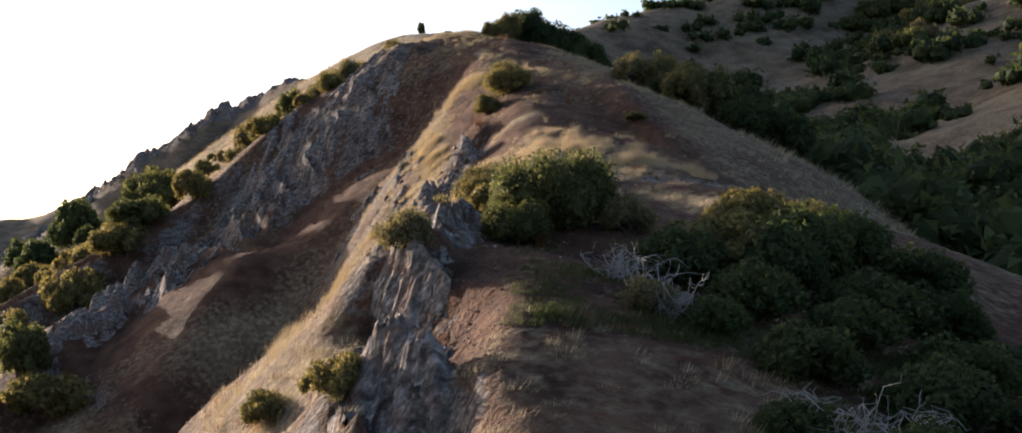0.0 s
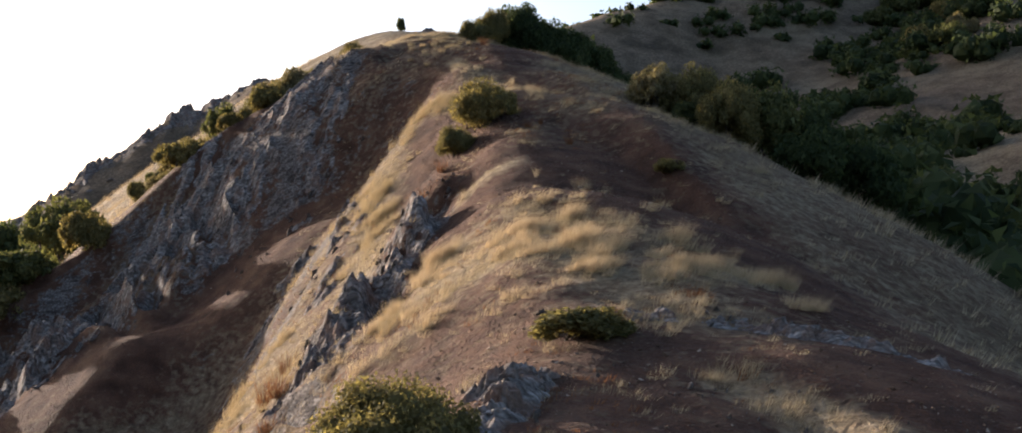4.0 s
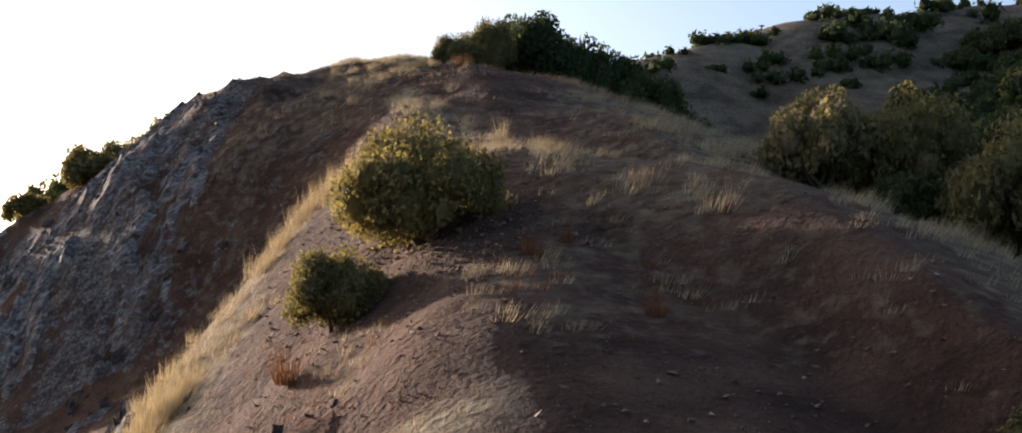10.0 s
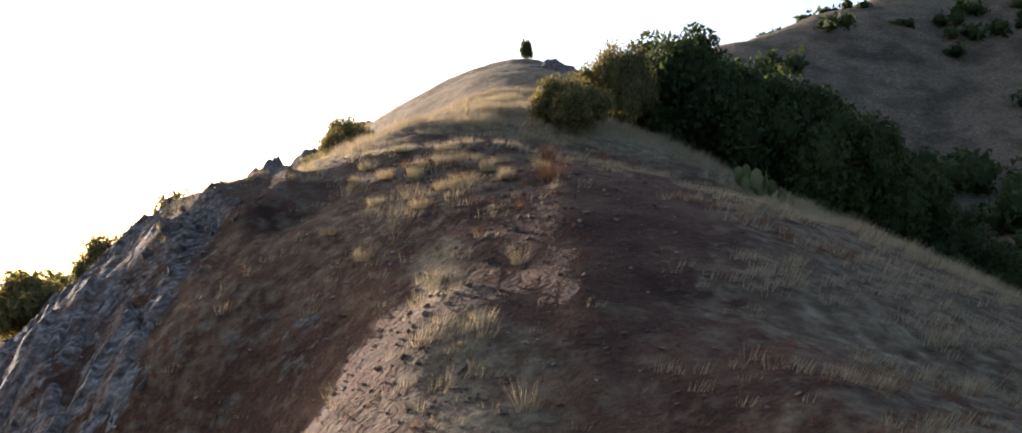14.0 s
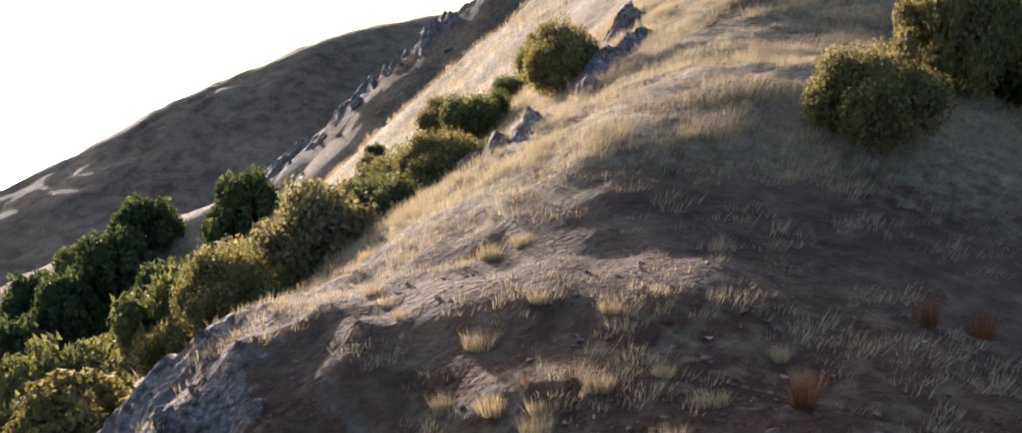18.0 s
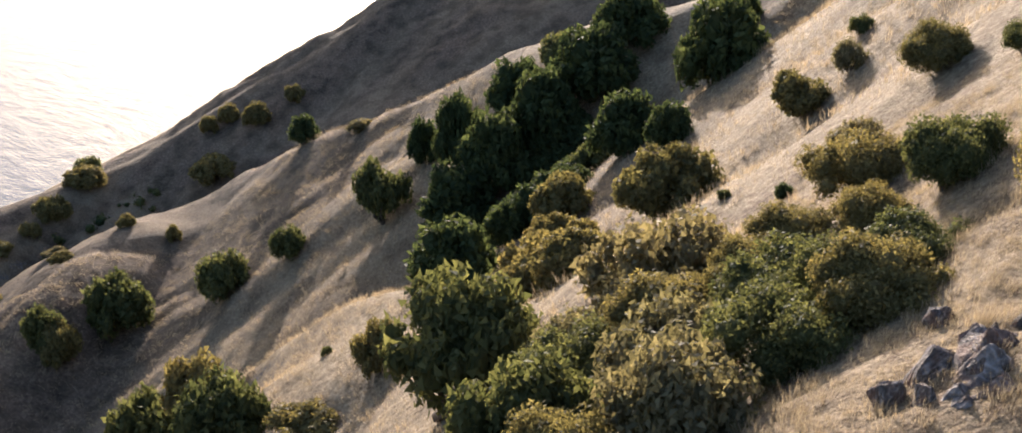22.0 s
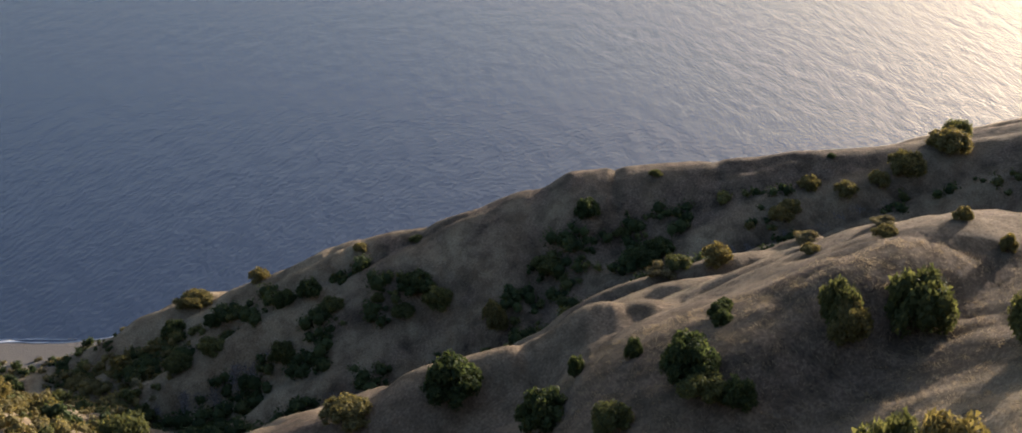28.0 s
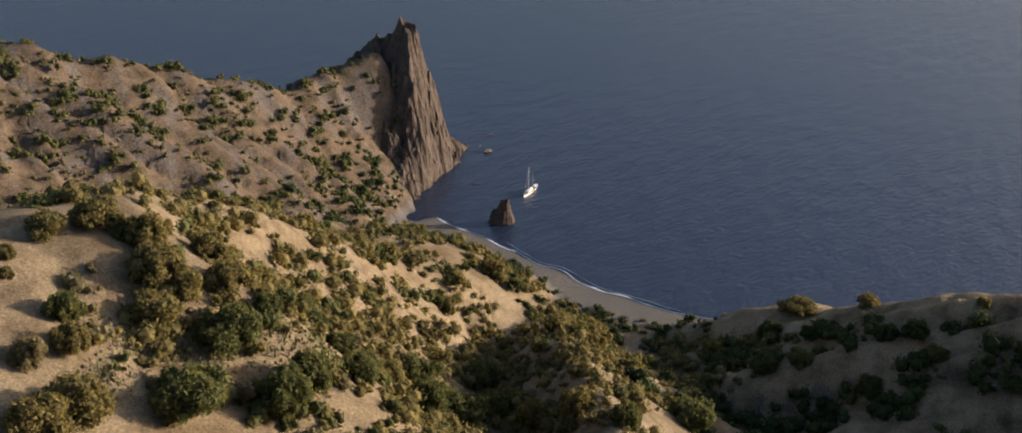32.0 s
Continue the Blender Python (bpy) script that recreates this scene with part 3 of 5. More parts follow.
NEAR = {"green": plant("shrub", 1, 42, 5700, .055, GREEN, label="dense dark green evergreen shrub on the dry slope"),
        "olive": plant("shrub", 2, 38, 5700, .055, OLIVE, label="rounded yellow-green evergreen shrub on the dry slope"),
        "dark": plant("shrub", 3, 42, 5700, .055, DARK, label="dense dark shrub in the shade of the ridge"),
        "grey": plant("shrub", 4, 32, 6000, .045, GREY, stems=14, label="grey-olive half-dry shrub on the slope", core=.4),
        "oak": plant("tree", 5, 32, 5700, .05, GREEN, .3, .72, 7, "small spreading evergreen tree with a green leafy crown", "tree", .6)}
CLOSE = {"green": plant("shrub", 6, 46, 20000, .027, GREEN, label="broad glossy green evergreen shrub on the knoll"),
         "olive": plant("shrub", 7, 42, 18000, .027, OLIVE, label="yellow-green leafy shrub on the knoll"),
         "dark": plant("tree", 8, 46, 18000, .03, DARK, label="broad dark evergreen tree on the crest", category="tree")}
MID = {"green": plant("shrub", 11, 36, 4200, .062, GREEN, label="dark green evergreen shrub on the hillside"),
       "olive": plant("shrub", 12, 34, 4200, .062, OLIVE, label="yellow-green rounded shrub on the hillside"),
       "dark": plant("shrub", 13, 36, 4200, .064, DARK, label="dark evergreen shrub on the shaded hillside"),
       "grey": plant("shrub", 14, 32, 4200, .058, GREY, stems=7, label="grey-olive scrub bush on the hillside"),
       "oak": plant("tree", 15, 36, 4800, .058, GREEN, .25, .72, 6, "spreading green evergreen tree on the hillside", "tree")}
FAR = {"green": plant("shrub", 21, 10, 520, .17, GREEN, stems=3, label="dark green shrub on the far slope"),
       "olive": plant("shrub", 22, 10, 520, .17, OLIVE, stems=3, label="yellow-green shrub on the far slope"),
       "dark": plant("shrub", 23, 11, 520, .17, DARK, stems=3, label="dark shrub on the shaded far slope"),
       "grey": plant("shrub", 24, 10, 460, .17, GREY, stems=3, label="grey-olive scrub bush on the far slope")}

# ---- shrubs and trees along the ridge ----
pick = random.Random(5)
# kind, x, y, radius, height
# olive left of the dark crest trees: their sunlit side, put into leaf colour
CREST = [("olive", -2.2, 128.8, 1.4, 2.3), ("dark", 1.4, 136, 3.4, 5.8), ("dark", 4.4, 137, 3.7, 5.9), ("dark", 7.6, 136.4, 3.2, 5.4), ("olive", -.5, 92.6, 1.9, 3.0), ("olive", -1.9, 91.2, 1.15, 1.7), ("olive", -.9, 132.6, 1.5, 3.4)]
FRONT = [("green", 1.2, 35.2, 1.9, 2.9), ("green", .2, 33.9, 1.1, 1.7), ("olive", 8.4, 44.6, 1.3, 1.7), ("olive", 11.2, 44.8, 1.5, 1.5), ("olive", 1.8, 40.4, 1.5, 1.9), ("olive", -.8, 46.9, 1.45, 1.9)]
KNOLL = [("grey", -2.9, 45, 1.0, 1.8), ("olive", -.7, 39.9, .8, 1.2), ("olive", 2.8, 57.2, 1.4, 1.0), ("grey", 7.6, 43.1, .9, .8), ("olive", 10.7, 44.5, .6, .9), ("grey", 3.3, 34.4, .8, 1.3), ("grey", -2.8, 30.9, .75, 1.2), ("olive", -3.7, 25.2, .7, 1.1), ("olive", -5.6, 28.5, .7, .9),
         # dark growth set close on the right slope, also to deepen its shade
         ("olive", 5.4, 32.4, 1.5, 1.9), ("dark", 4.4, 31, 1.3, 1.6), ("dark", 6.8, 32, 1.5, 2.0), ("dark", 8.4, 34, 1.6, 2.0), ("olive", 7.4, 36.4, 1.3, 1.9), ("dark", 10, 36, 1.6, 1.9), ("dark", 9.4, 31.4, 1.5, 1.6), ("dark", 6, 29.4, 1.3, 1.5), ("dark", 11.6, 33, 1.5, 1.7), ("dark", 12.6, 37, 1.6, 1.7), ("dark", 8, 28.4, 1.3, 1.3),
         ("dark", 10.4, 28, 1.4, 1.4), ("dark", 12.8, 30, 1.5, 1.4), ("grey", 3.2, 27.6, .8, .9), ("dark", 4.6, 27, .9, .9), ("dark", 11, 24, 1.5, 1.6), ("dark", 8.6, 24.4, 1.4, 1.5), ("dark", 6.2, 25.2, 1.2, 1.3), ("dark", 9.8, 21, 1.4, 1.4), ("dark", 7.4, 21.6, 1.2, 1.1), ("dark", 12, 20, 1.5, 1.4), ("dark", 5.4, 22.4, .9, .8), ("dark", 8.8, 18.4, 1.2, 1.0)]
SLOPE = [("olive", 8.6, 82, .8, .8), ("grey", 9.8, 99.6, 1.7, 3.0), ("olive", 12.2, 99.6, 2.0, 4.0), ("olive", 10.4, 100.6, 1.3, 3.2), ("olive", 13.8, 96.4, 2.1, 4.2), ("green", 16.4, 98.4, 2.4, 4.4), ("dark", 19.6, 100.6, 2.6, 4.4), ("dark", 22.8, 99, 2.6, 4.4), ("green", 11.6, 97.8, 1.0, 1.6), ("dark", 15, 101, 2.2, 4.0),
         ("dark", 18, 94.6, 2.2, 3.2), ("dark", 10.2, 137.4, 2.6, 4.2), ("dark", 13, 136.4, 2.2, 3.0), ("green", -17.6, 221, .8, 2.4)]
BEHIND = [("olive", -19.8, 129.6, 1.7, 3.0), ("olive", -22.6, 130.6, 1.5, 2.6), ("grey", -18.6, 132.2, 1.9, 3.4), ("oak", -24.5, 132.5, 2.1, 4.2), ("olive", -26, 135.2, 1.7, 2.6), ("grey", -22, 135.6, 2.1, 3.6), ("green", -18.6, 136, 2.0, 2.7), ("olive", -17.2, 138, 1.7, 2.2), ("green", -18.0, 141, 1.5, 1.6), ("grey", -31.4, 145.7, 3.3, 5.0), ("olive", -24.7, 142.5, 1.4, 2.2), ("grey", -33, 143.5, 2.2, 2.6), ("green", -20, 146.2, 1.6, 2.7), ("olive", -14.4, 141.4, 1.4, 2.9), ("green", -28.6, 139, 2.2, 3.0),
          ("dark", -66.3, 186.7, 2.1, 3.9), ("olive", -44.5, 173.6, 2, 2.8), ("grey", -42.7, 175.7, 1.1, 2.1), ("green", -45.8, 181.5, 0.9, 1.2), ("olive", -48.6, 166.4, 3.2, 4.9), ("olive", -60.1, 165.8, 3.3, 5.4), ("olive", -61.1, 164, 1.8, 3.6), ("oak", -43.8, 145.5, 3.8, 7.2), ("olive", -64.6, 154.8, 1.8, 4.4), ("olive", -65.3, 148.8, 2.8, 2.1), ("dark", -33.3, 156.5, 0.5, 0.8), ("green", -39.3, 159.7, 0.4, 0.6),
          ("olive", -26, 150.5, 2.0, 2.8), ("olive", -19.6, 152.6, 1.5, 2.6), ("grey", -30, 157, 1.5, 1.8), ("olive", -30.2, 163, 1.7, 2.4), ("olive", -57.5, 163.4, 2.4, 3.4), ("olive", -55, 166, 2.3, 3.2), ("olive", -53.4, 162.4, 2.6, 3.2), ("olive", -50, 159.6, 2.4, 3.0), ("olive", -63.6, 169.4, 2.2, 3.2), ("olive", -66, 173, 2.4, 3.6), ("green", -24.5, 160, 1.2, 1.6), ("green", -21, 139.8, 2.2, 2.9), ("green", -18.8, 139.4, 1.7, 2.4), ("olive", -25.8, 140.4, 2.2, 2.6), ("olive", -25.3, 146, 1.8, 2.0), ("green", -23, 137.4, 1.8, 2.4), ("olive", -21.7, 144.7, 1.3, 1.9)]
CLIFF = [("olive", -18.8, 122.4, 1.7, 2.4), ("olive", -21.6, 121.6, 1.2, 1.6), ("olive", -25.6, 121, 2.0, 2.6), ("olive", -31.8, 118.8, 1.9, 3.3), ("green", -36.7, 118.4, 3.2, 3.4), ("olive", -37.4, 114.8, 2.8, 3.7), ("olive", -41, 112, 3.0, 5.2), ("green", -38.6, 95, 2.3, 4.4), ("olive", -34.8, 92.4, 3.4, 3.6), ("olive", -44, 104, 2.4, 4.4)]
for kind, x, y, r, h in FRONT + CREST:
    set_plant(CLOSE[kind], x, y, r, h, pick.uniform(0, 360), .1, "shrubs on the knoll" if y < 60 else "shrubs of the red slope" if y < 100 else "trees on the crest", "" if y < 60 or kind == "dark" else "yellow-green leafy shrub on the red slope" if y < 100 else "yellow-green foliage coloured as the sunlit left side of the dark trees")
NEAR_LABEL = {"green": "dense dark green evergreen shrub on the dry slope", "olive": "yellow-green leafy shrub on the dry slope", "dark": "dark evergreen shrub in the shade of the slope"}
for row, group in ((KNOLL, "shrubs on the knoll"), (SLOPE, "shrubs of the red slope"), (BEHIND, "shrubs behind the edge"), (CLIFF, "shrubs under the crags")):
    for kind, x, y, r, h in row:
        fine = kind in CLOSE and row is not CLIFF and r > 1 and (x > -36 and y > 95) and x < 15       # those that the flight passes closest
        set_plant((CLOSE if fine else NEAR)[kind], x, y, r, h, pick.uniform(0, 360), .1, group, NEAR_LABEL[kind] if fine else "")

# ---- hillsides towards the sea ----
GULLY = [("dark", -108.6, 197.7, 5, 8.4), ("dark", -108.5, 203.6, 4.7, 10.1), ("dark", -109.2, 211.4, 4.8, 9.5), ("dark", -108.9, 219.8, 6, 9.7), ("dark", -111.7, 230.3, 5.4, 7.5), ("dark", -73.6, 201.9, 4.4, 8.8), ("dark", -93.2, 229.1, 3.8, 6), ("dark", -75.8, 191.2, 3.5, 6.3)]
SPURS = [("grey", -169.8, 224.9, 2.5, 2.5), ("dark", -187.4, 224.2, 3, 5.4), ("olive", -199.6, 193.4, 1.7, 2.6), ("olive", -197.9, 180.5, 2.3, 2), ("olive", -207.8, 171, 2.1, 1.5), ("olive", -191.5, 198.4, 1.4, 3.5), ("green", -170.6, 166.4, 3.1, 8), ("olive", -167.8, 167.5, 3.3, 6.9), ("green", -171.8, 178.7, 5.2, 10.5), ("green", -154.1, 188.6, 3.9, 8.2),
         ("green", -141.7, 192.8, 2.5, 5.2), ("oak", -126.8, 198.7, 3.6, 9.3), ("dark", -178.3, 151.2, 1.7, 2.8), ("dark", -162.5, 144.7, 4.1, 6.8), ("green", -157.9, 145.9, 3.6, 4.3), ("dark", -122.7, 209.2, 3.8, 9.88), ("dark", -131.4, 209.7, 2.5, 6.5), ("dark", -77.7, 171.9, 4.1, 6.5), ("green", -119.4, 226.2, 3.9, 6.1), ("dark", -119.9, 217.5, 4.7, 8.6),
         ("olive", -72, 179.9, 2.9, 4.8), ("olive", -88.2, 190.3, 2, 2.9), ("olive", -109.6, 162.4, 4.2, 9.1), ("green", -126.1, 162.4, 5.1, 11), ("green", -72.6, 146.7, 3.4, 6.9), ("dark", -182.8, 151.3, 1.9, 2.7), ("dark", -178.6, 137.6, 1.5, 3.7), ("dark", -185.8, 129, 1.6, 3.8), ("dark", -164.9, 144.1, 3.8, 6.9), ("dark", -156.4, 150.4, 2.8, 4.5),
         ("green", -74.3, 156.7, 0.5, 0.9), ("dark", -185.2, 152.4, 1.7, 2.3), ("dark", -196, 107.5, 5.5, 8.1), ("dark", -176.3, 123.8, 4.7, 6.6), ("green", -159, 133.5, 3.2, 4.6), ("olive", -195.3, 88, 5.2, 4.2), ("grey", -212.1, 184.3, 2.3, 1.6)]
SHORE = [("green", -339.1, 240.9, 4.4, 7.6), ("olive", -330.4, 236.6, 6.7, 6.5), ("olive", -323.2, 273.1, 3, 5.6), ("olive", -321.7, 279.5, 3.5, 6.4), ("olive", -309.4, 282.2, 4.4, 7.4), ("olive", -306.6, 294, 3.4, 5.5), ("olive", -320.6, 223.1, 4.6, 7.4), ("olive", -318, 215.4, 2.4, 2.9), ("olive", -315.8, 195.8, 1.6, 2.5), ("olive", -300.7, 262.5, 7, 8.2),
         ("olive", -264, 163.3, 3.8, 5.2), ("grey", -261.9, 150.6, 3.4, 3), ("olive", -286.3, 112.5, 2.6, 6.76), ("green", -297.2, 95.1, 4.1, 6.6), ("dark", -314.6, 135.4, 3.6, 5.4), ("green", -310.6, 145.1, 2.7, 2.8), ("dark", -300.9, 154.2, 4.4, 4.2), ("dark", -298, 149.8, 5.0, 4.2), ("green", -264.3, 154.8, 3.3, 3.3), ("green", -303.3, 124.9, 4.5, 5.1),
         ("green", -325.5, 87.2, 2.2, 2.4), ("olive", -322.5, 70.9, 2.2, 2.6), ("green", -326, 154.6, 1.8, 2.1), ("dark", -328.9, 203.6, 1.3, 1.3), ("dark", -314.3, 65.1, 2, 2.7), ("dark", -302.2, 89.4, 5.2, 5.4), ("green", -296, 86.4, 3.3, 3.1), ("green", -301.6, 66, 3.3, 3.7), ("dark", -306.9, 51.9, 3.3, 4.4), ("dark", -307.8, 58.6, 3.6, 4.7),
         ("green", -292.2, 53.6, 3.5, 6.6), ("green", -300.8, 78.9, 1.9, 2.8), ("dark", -317.7, 16.1, 4.2, 4.7), ("dark", -312.5, 29.7, 3.4, 3.1), ("green", -298.1, 32.4, 4.0, 4.3), ("olive", -325.2, 40.3, 3.4, 4.6), ("olive", -331.8, 18.4, 5.9, 4.3), ("green", -294.7, 23.9, 3.9, 5.2), ("olive", -317.6, 214, 3.2, 4.2), ("olive", -323.4, 221.4, 4.1, 5.4),
         ("olive", -314, 204.7, 3.5, 3.9), ("olive", -317.9, 195.6, 3.2, 3.2), ("olive", -305.8, 186.2, 3.4, 4.5), ("olive", -308.6, 189, 3.1, 3.5), ("olive", -303, 178, 1.5, 2.4), ("grey", -273.5, 185.7, 3.1, 2.2), ("olive", -287.5, 110.5, 2.9, 7.5)]
RISE = [("green", 96, 318, 4.4, 7), ("green", 104, 322, 4.8, 8), ("olive", 112, 318, 4.4, 7), ("green", 90, 312, 4, 6), ("olive", 100, 300, 4, 6), ("dark", 92, 290, 4.4, 6.4), ("green", 108, 296, 4, 6), ("olive", 84, 268, 4, 5.6), ("grey", 92, 266, 3.4, 5), ("green", 86, 256, 4, 6), ("dark", 100, 276, 4.4, 6), ("olive", 116, 306, 4, 6)]
for row, group in ((RISE, "trees on the far rise"), (GULLY, "trees of the gully"), (SPURS, "shrubs of the grassy spur"), (SHORE, "shrubs above the shore")):
    for kind, x, y, r, h in row:
        set_plant(MID[kind], x, y, r, h, pick.uniform(0, 360), .25, group)

# ---- sunny shoulder above the cove ----
SHOULDER = [("oak", -115.4, 8.8, 6, 8), ("oak", -129.4, 12.8, 4.4, 8), ("oak", -136.5, 11.4, 4, 7.6), ("oak", -131.3, -.4, 5, 7.8), ("green", -150.4, 8.2, 3.5, 6), ("olive", -185.3, -16, 3.4, 5.5), ("green", -111.7, -12.8, 2.8, 5.3), ("olive", -123.7, -8.7, 4.7, 6), ("olive", -107.7, -5.8, 3.1, 4.7),
            ("grey", -100.7, -5.2, 2.6, 4.9), ("olive", -99.2, 5.7, 5.5, 6.5), ("olive", -92.8, 7.1, 4.4, 5.6), ("olive", -123.4, -33, 3.4, 4.3), ("olive", -131.3, -30.8, 4.5, 5.3), ("olive", -135.7, -23.1, 4.2, 6.5), ("olive", -131, -15.2, 5.1, 6.5), ("olive", -132, -11.1, 3.1, 5.5), ("olive", -141.2, -10.6, 4.8, 5.5),
            ("green", -143.3, -4.8, 2.6, 4.7), ("green", -175.6, -30, 2.6, 4.9), ("oak", -183.3, -3.9, 4.6, 8), ("oak", -201.1, -9.1, 5.7, 9), ("oak", -203.4, -23.1, 5.2, 8), ("green", -218.5, -9.8, 4.6, 8), ("green", -234.7, -27.5, 5, 8), ("olive", -209.3, 16.2, 4.1, 6.5), ("green", -205.9, 29.9, 3.3, 5.9), ("oak", -240, 28.9, 6, 8),
            ("olive", -210.3, 4.8, 4.3, 6.5), ("green", -133.6, -25.5, 2.7, 4.2), ("olive", -146.3, -21.8, 3.3, 4.9), ("green", -162.8, -7.8, 3, 4.8), ("olive", -113.4, -28, 1.5, 2.8), ("olive", -110.2, -23.8, 1.2, 2.2), ("olive", -150.7, 15.1, 1.6, 2.2)]
for kind, x, y, r, h in SHOULDER:
    set_plant(MID[kind], x, y, r, h, pick.uniform(0, 360), .3, "shrubs of the sunny shoulder")
rs = np.random.RandomState(31)
count = 0
while count < 80:
    x, y = -145 - 165 * rs.rand(), -112 + 165 * rs.rand()
    z = height(x, y)
    bed = float(hollow(np.array([x]), np.array([y]), CREEK, 1.0)[0])
    wet = z - (bed - 40) > 0 and abs(z - bed) < 45
    if z < 3.2 or z > 104 or (x < -205 and y > 24) or (x > -222 and y > 60) or rs.rand() > (.95 if wet else .6) or vnoise(x / 18, y / 18) < -.35:
        continue
    r = 2.0 + 2.4 * rs.rand()
    kind = ("olive", "olive", "olive", "green", "green", "grey")[rs.randint(6)]
    set_plant(FAR[kind], x, y, r, r * (1.0 + .5 * rs.rand()), 360 * rs.rand(), .3, "shrubs of the cove valley")
    count += 1


def thicket(name, seed, count, inside, size, material, label, leaf=.2, per=60, flat=1.0):
    """Many bushes too far off to count, in one mesh: lumps with leaves round them."""
    rng = np.random.RandomState(seed)
    c = inside(rng, count)
    z = land(c[:, 0], c[:, 1])
    r = size[0] + (size[1] - size[0]) * rng.rand(len(c)) ** 1.7
    centres, radii = [], []
    for k in range(3):
        centres.append(np.stack([c[:, 0] + .5 * r * rng.randn(len(c)), c[:, 1] + .5 * r * rng.randn(len(c)), z + r * flat * (.3 + .25 * rng.rand(len(c)))], 1))
        radii.append(r * (.5 + .25 * rng.rand(len(c))))
    return tagged(new(name, crown_mesh(name, rng, np.concatenate(centres), np.concatenate(radii), per * len(c), leaf, material, .72, COARSE)), label, "scrub", kind="stuff")


def cape_side(rng, n):
    x, y = -70 - 310 * rng.rand(n * 4), -225 + 110 * rng.rand(n * 4)
    z = land(x, y)
    keep = (z > 4) & (y < -60 - .1 * (x + 340)) & (rng.rand(n * 4) < .5 + .5 * vnoise(x / 15, y / 15)) & (crest(x, y, CAPE, 5) > crest(x, y, LOW, 14))
    return np.stack([x[keep], y[keep]], 1)[:n]


def cape_foot(rng, n):
    x, y = -205 - 165 * rng.rand(n * 9), -175 + 75 * rng.rand(n * 9)
    z = land(x, y)
    keep = (z > 3.5) & (z < 26 + 8 * vnoise(x / 14, y / 14)) & (rng.rand(n * 9) < 1.1 - z / 34 + .4 * vnoise(x / 8, y / 8)) & (crest(x, y, CAPE, 5) > crest(x, y, LOW, 14) - 6)
    return np.stack([x[keep], y[keep]], 1)[:n]


def beach_back(rng, n):
    y = -96 + 92 * rng.rand(n * 4)
    x = shoreline(y) + 15 - 5 * ease(y, -60, -10) + 26 * rng.rand(n * 4)
    keep = (land(x, y) < 16) & (vnoise(x / 7, y / 7) > -.55)
    return np.stack([x[keep], y[keep]], 1)[:n]


def ravine(rng, n):
    x, y = 22 + 135 * rng.rand(n * 6), 40 + 300 * rng.rand(n * 6)
    keep = rng.rand(n * 6) < np.clip(.75 - (land(x, y) - 135) / 90 + .6 * vnoise(x / 22, y / 22), .02, 1)
    keep &= (x > 24 + .03 * y) & (land(x, y) < 160 + .25 * np.abs(y - 150) + .15 * x)
    return np.stack([x[keep], y[keep]], 1)[:n]


def hilltop(rng, n):
    x, y = 4 + 170 * rng.rand(n * 6), 175 + 190 * rng.rand(n * 6)
    keep = (fractal(x / 20, y / 20, 2) > .22) | (rng.rand(n * 6) < .06)
    return np.stack([x[keep], y[keep]], 1)[:n]


def shore_slope(rng, n):
    x, y = -316 + 116 * rng.rand(n * 9), 5 + 245 * rng.rand(n * 9)
    keep = (folds(x, y) + .5 * vnoise(x / 9, y / 9) > .62) & (land(x, y) > 3) & (rng.rand(n * 9) < 1.0 - y / 330) & (crest(x, y, COAST, 9) > crest(x, y, SPUR, 7, .0012) - 16)
    return np.stack([x[keep], y[keep]], 1)[:n]


def cove_valley(rng, n):
    x, y = -112 - 205 * rng.rand(n * 9), -118 + 165 * rng.rand(n * 9)
    z = land(x, y)
    bare = near_to(x, y, -90, -38, -150, -36, 16) + near_to(x, y, -96, -4, -120, 16, 9)
    keep = (z > 3.4) & (z < 107) & (rng.rand(n * 9) < 1.1 - bare) & (vnoise(x / 12, y / 12) + .6 * vnoise(x / 5, y / 5) > -.5) & ~((x < -208) & (y > 24)) & (y > -112 + .1 * (x + 320))
    return np.stack([x[keep], y[keep]], 1)[:n]


def gully_side(rng, n):
    t = rng.rand(n)
    x, y = -80 - 28 * t + 4 * rng.randn(n), 182 + 34 * t + 5 * rng.randn(n)
    return np.stack([x, y], 1)


wood = np.random.RandomState(49)
for x, y in gully_side(wood, 30):
    r = 1.6 + 1.4 * wood.rand()
    set_plant(MID["dark" if wood.rand() < .7 else "green"], x, y, r, r * (1.2 + .5 * wood.rand()), 360 * wood.rand(), .3, "trees of the gully")
thicket("scrub", 47, 1350, cove_valley, (1.2, 3.4), OLIVE, "yellow-green scrub covering the valley above the cove", .34, 70, .9)
thicket("scrub", 51, 350, cove_valley, (1.0, 2.6), GREY, "grey-olive scrub among the greener bushes above the cove", .36, 50, .85)
thicket("scrub", 48, 330, cove_valley, (1.4, 3.2), GREEN, "dark green scrub filling the valley above the cove", .42, 56, .9)
thicket("scrub", 41, 800, cape_side, (.4, 1.5), GREY, "grey-green low scrub dotted over the cape's brown slope", .4, 7, .7)
thicket("scrub", 42, 1150, cape_side, (.7, 2.6), GREEN, "dark green bushes dotted over the cape's brown slope", .45, 26, .8)
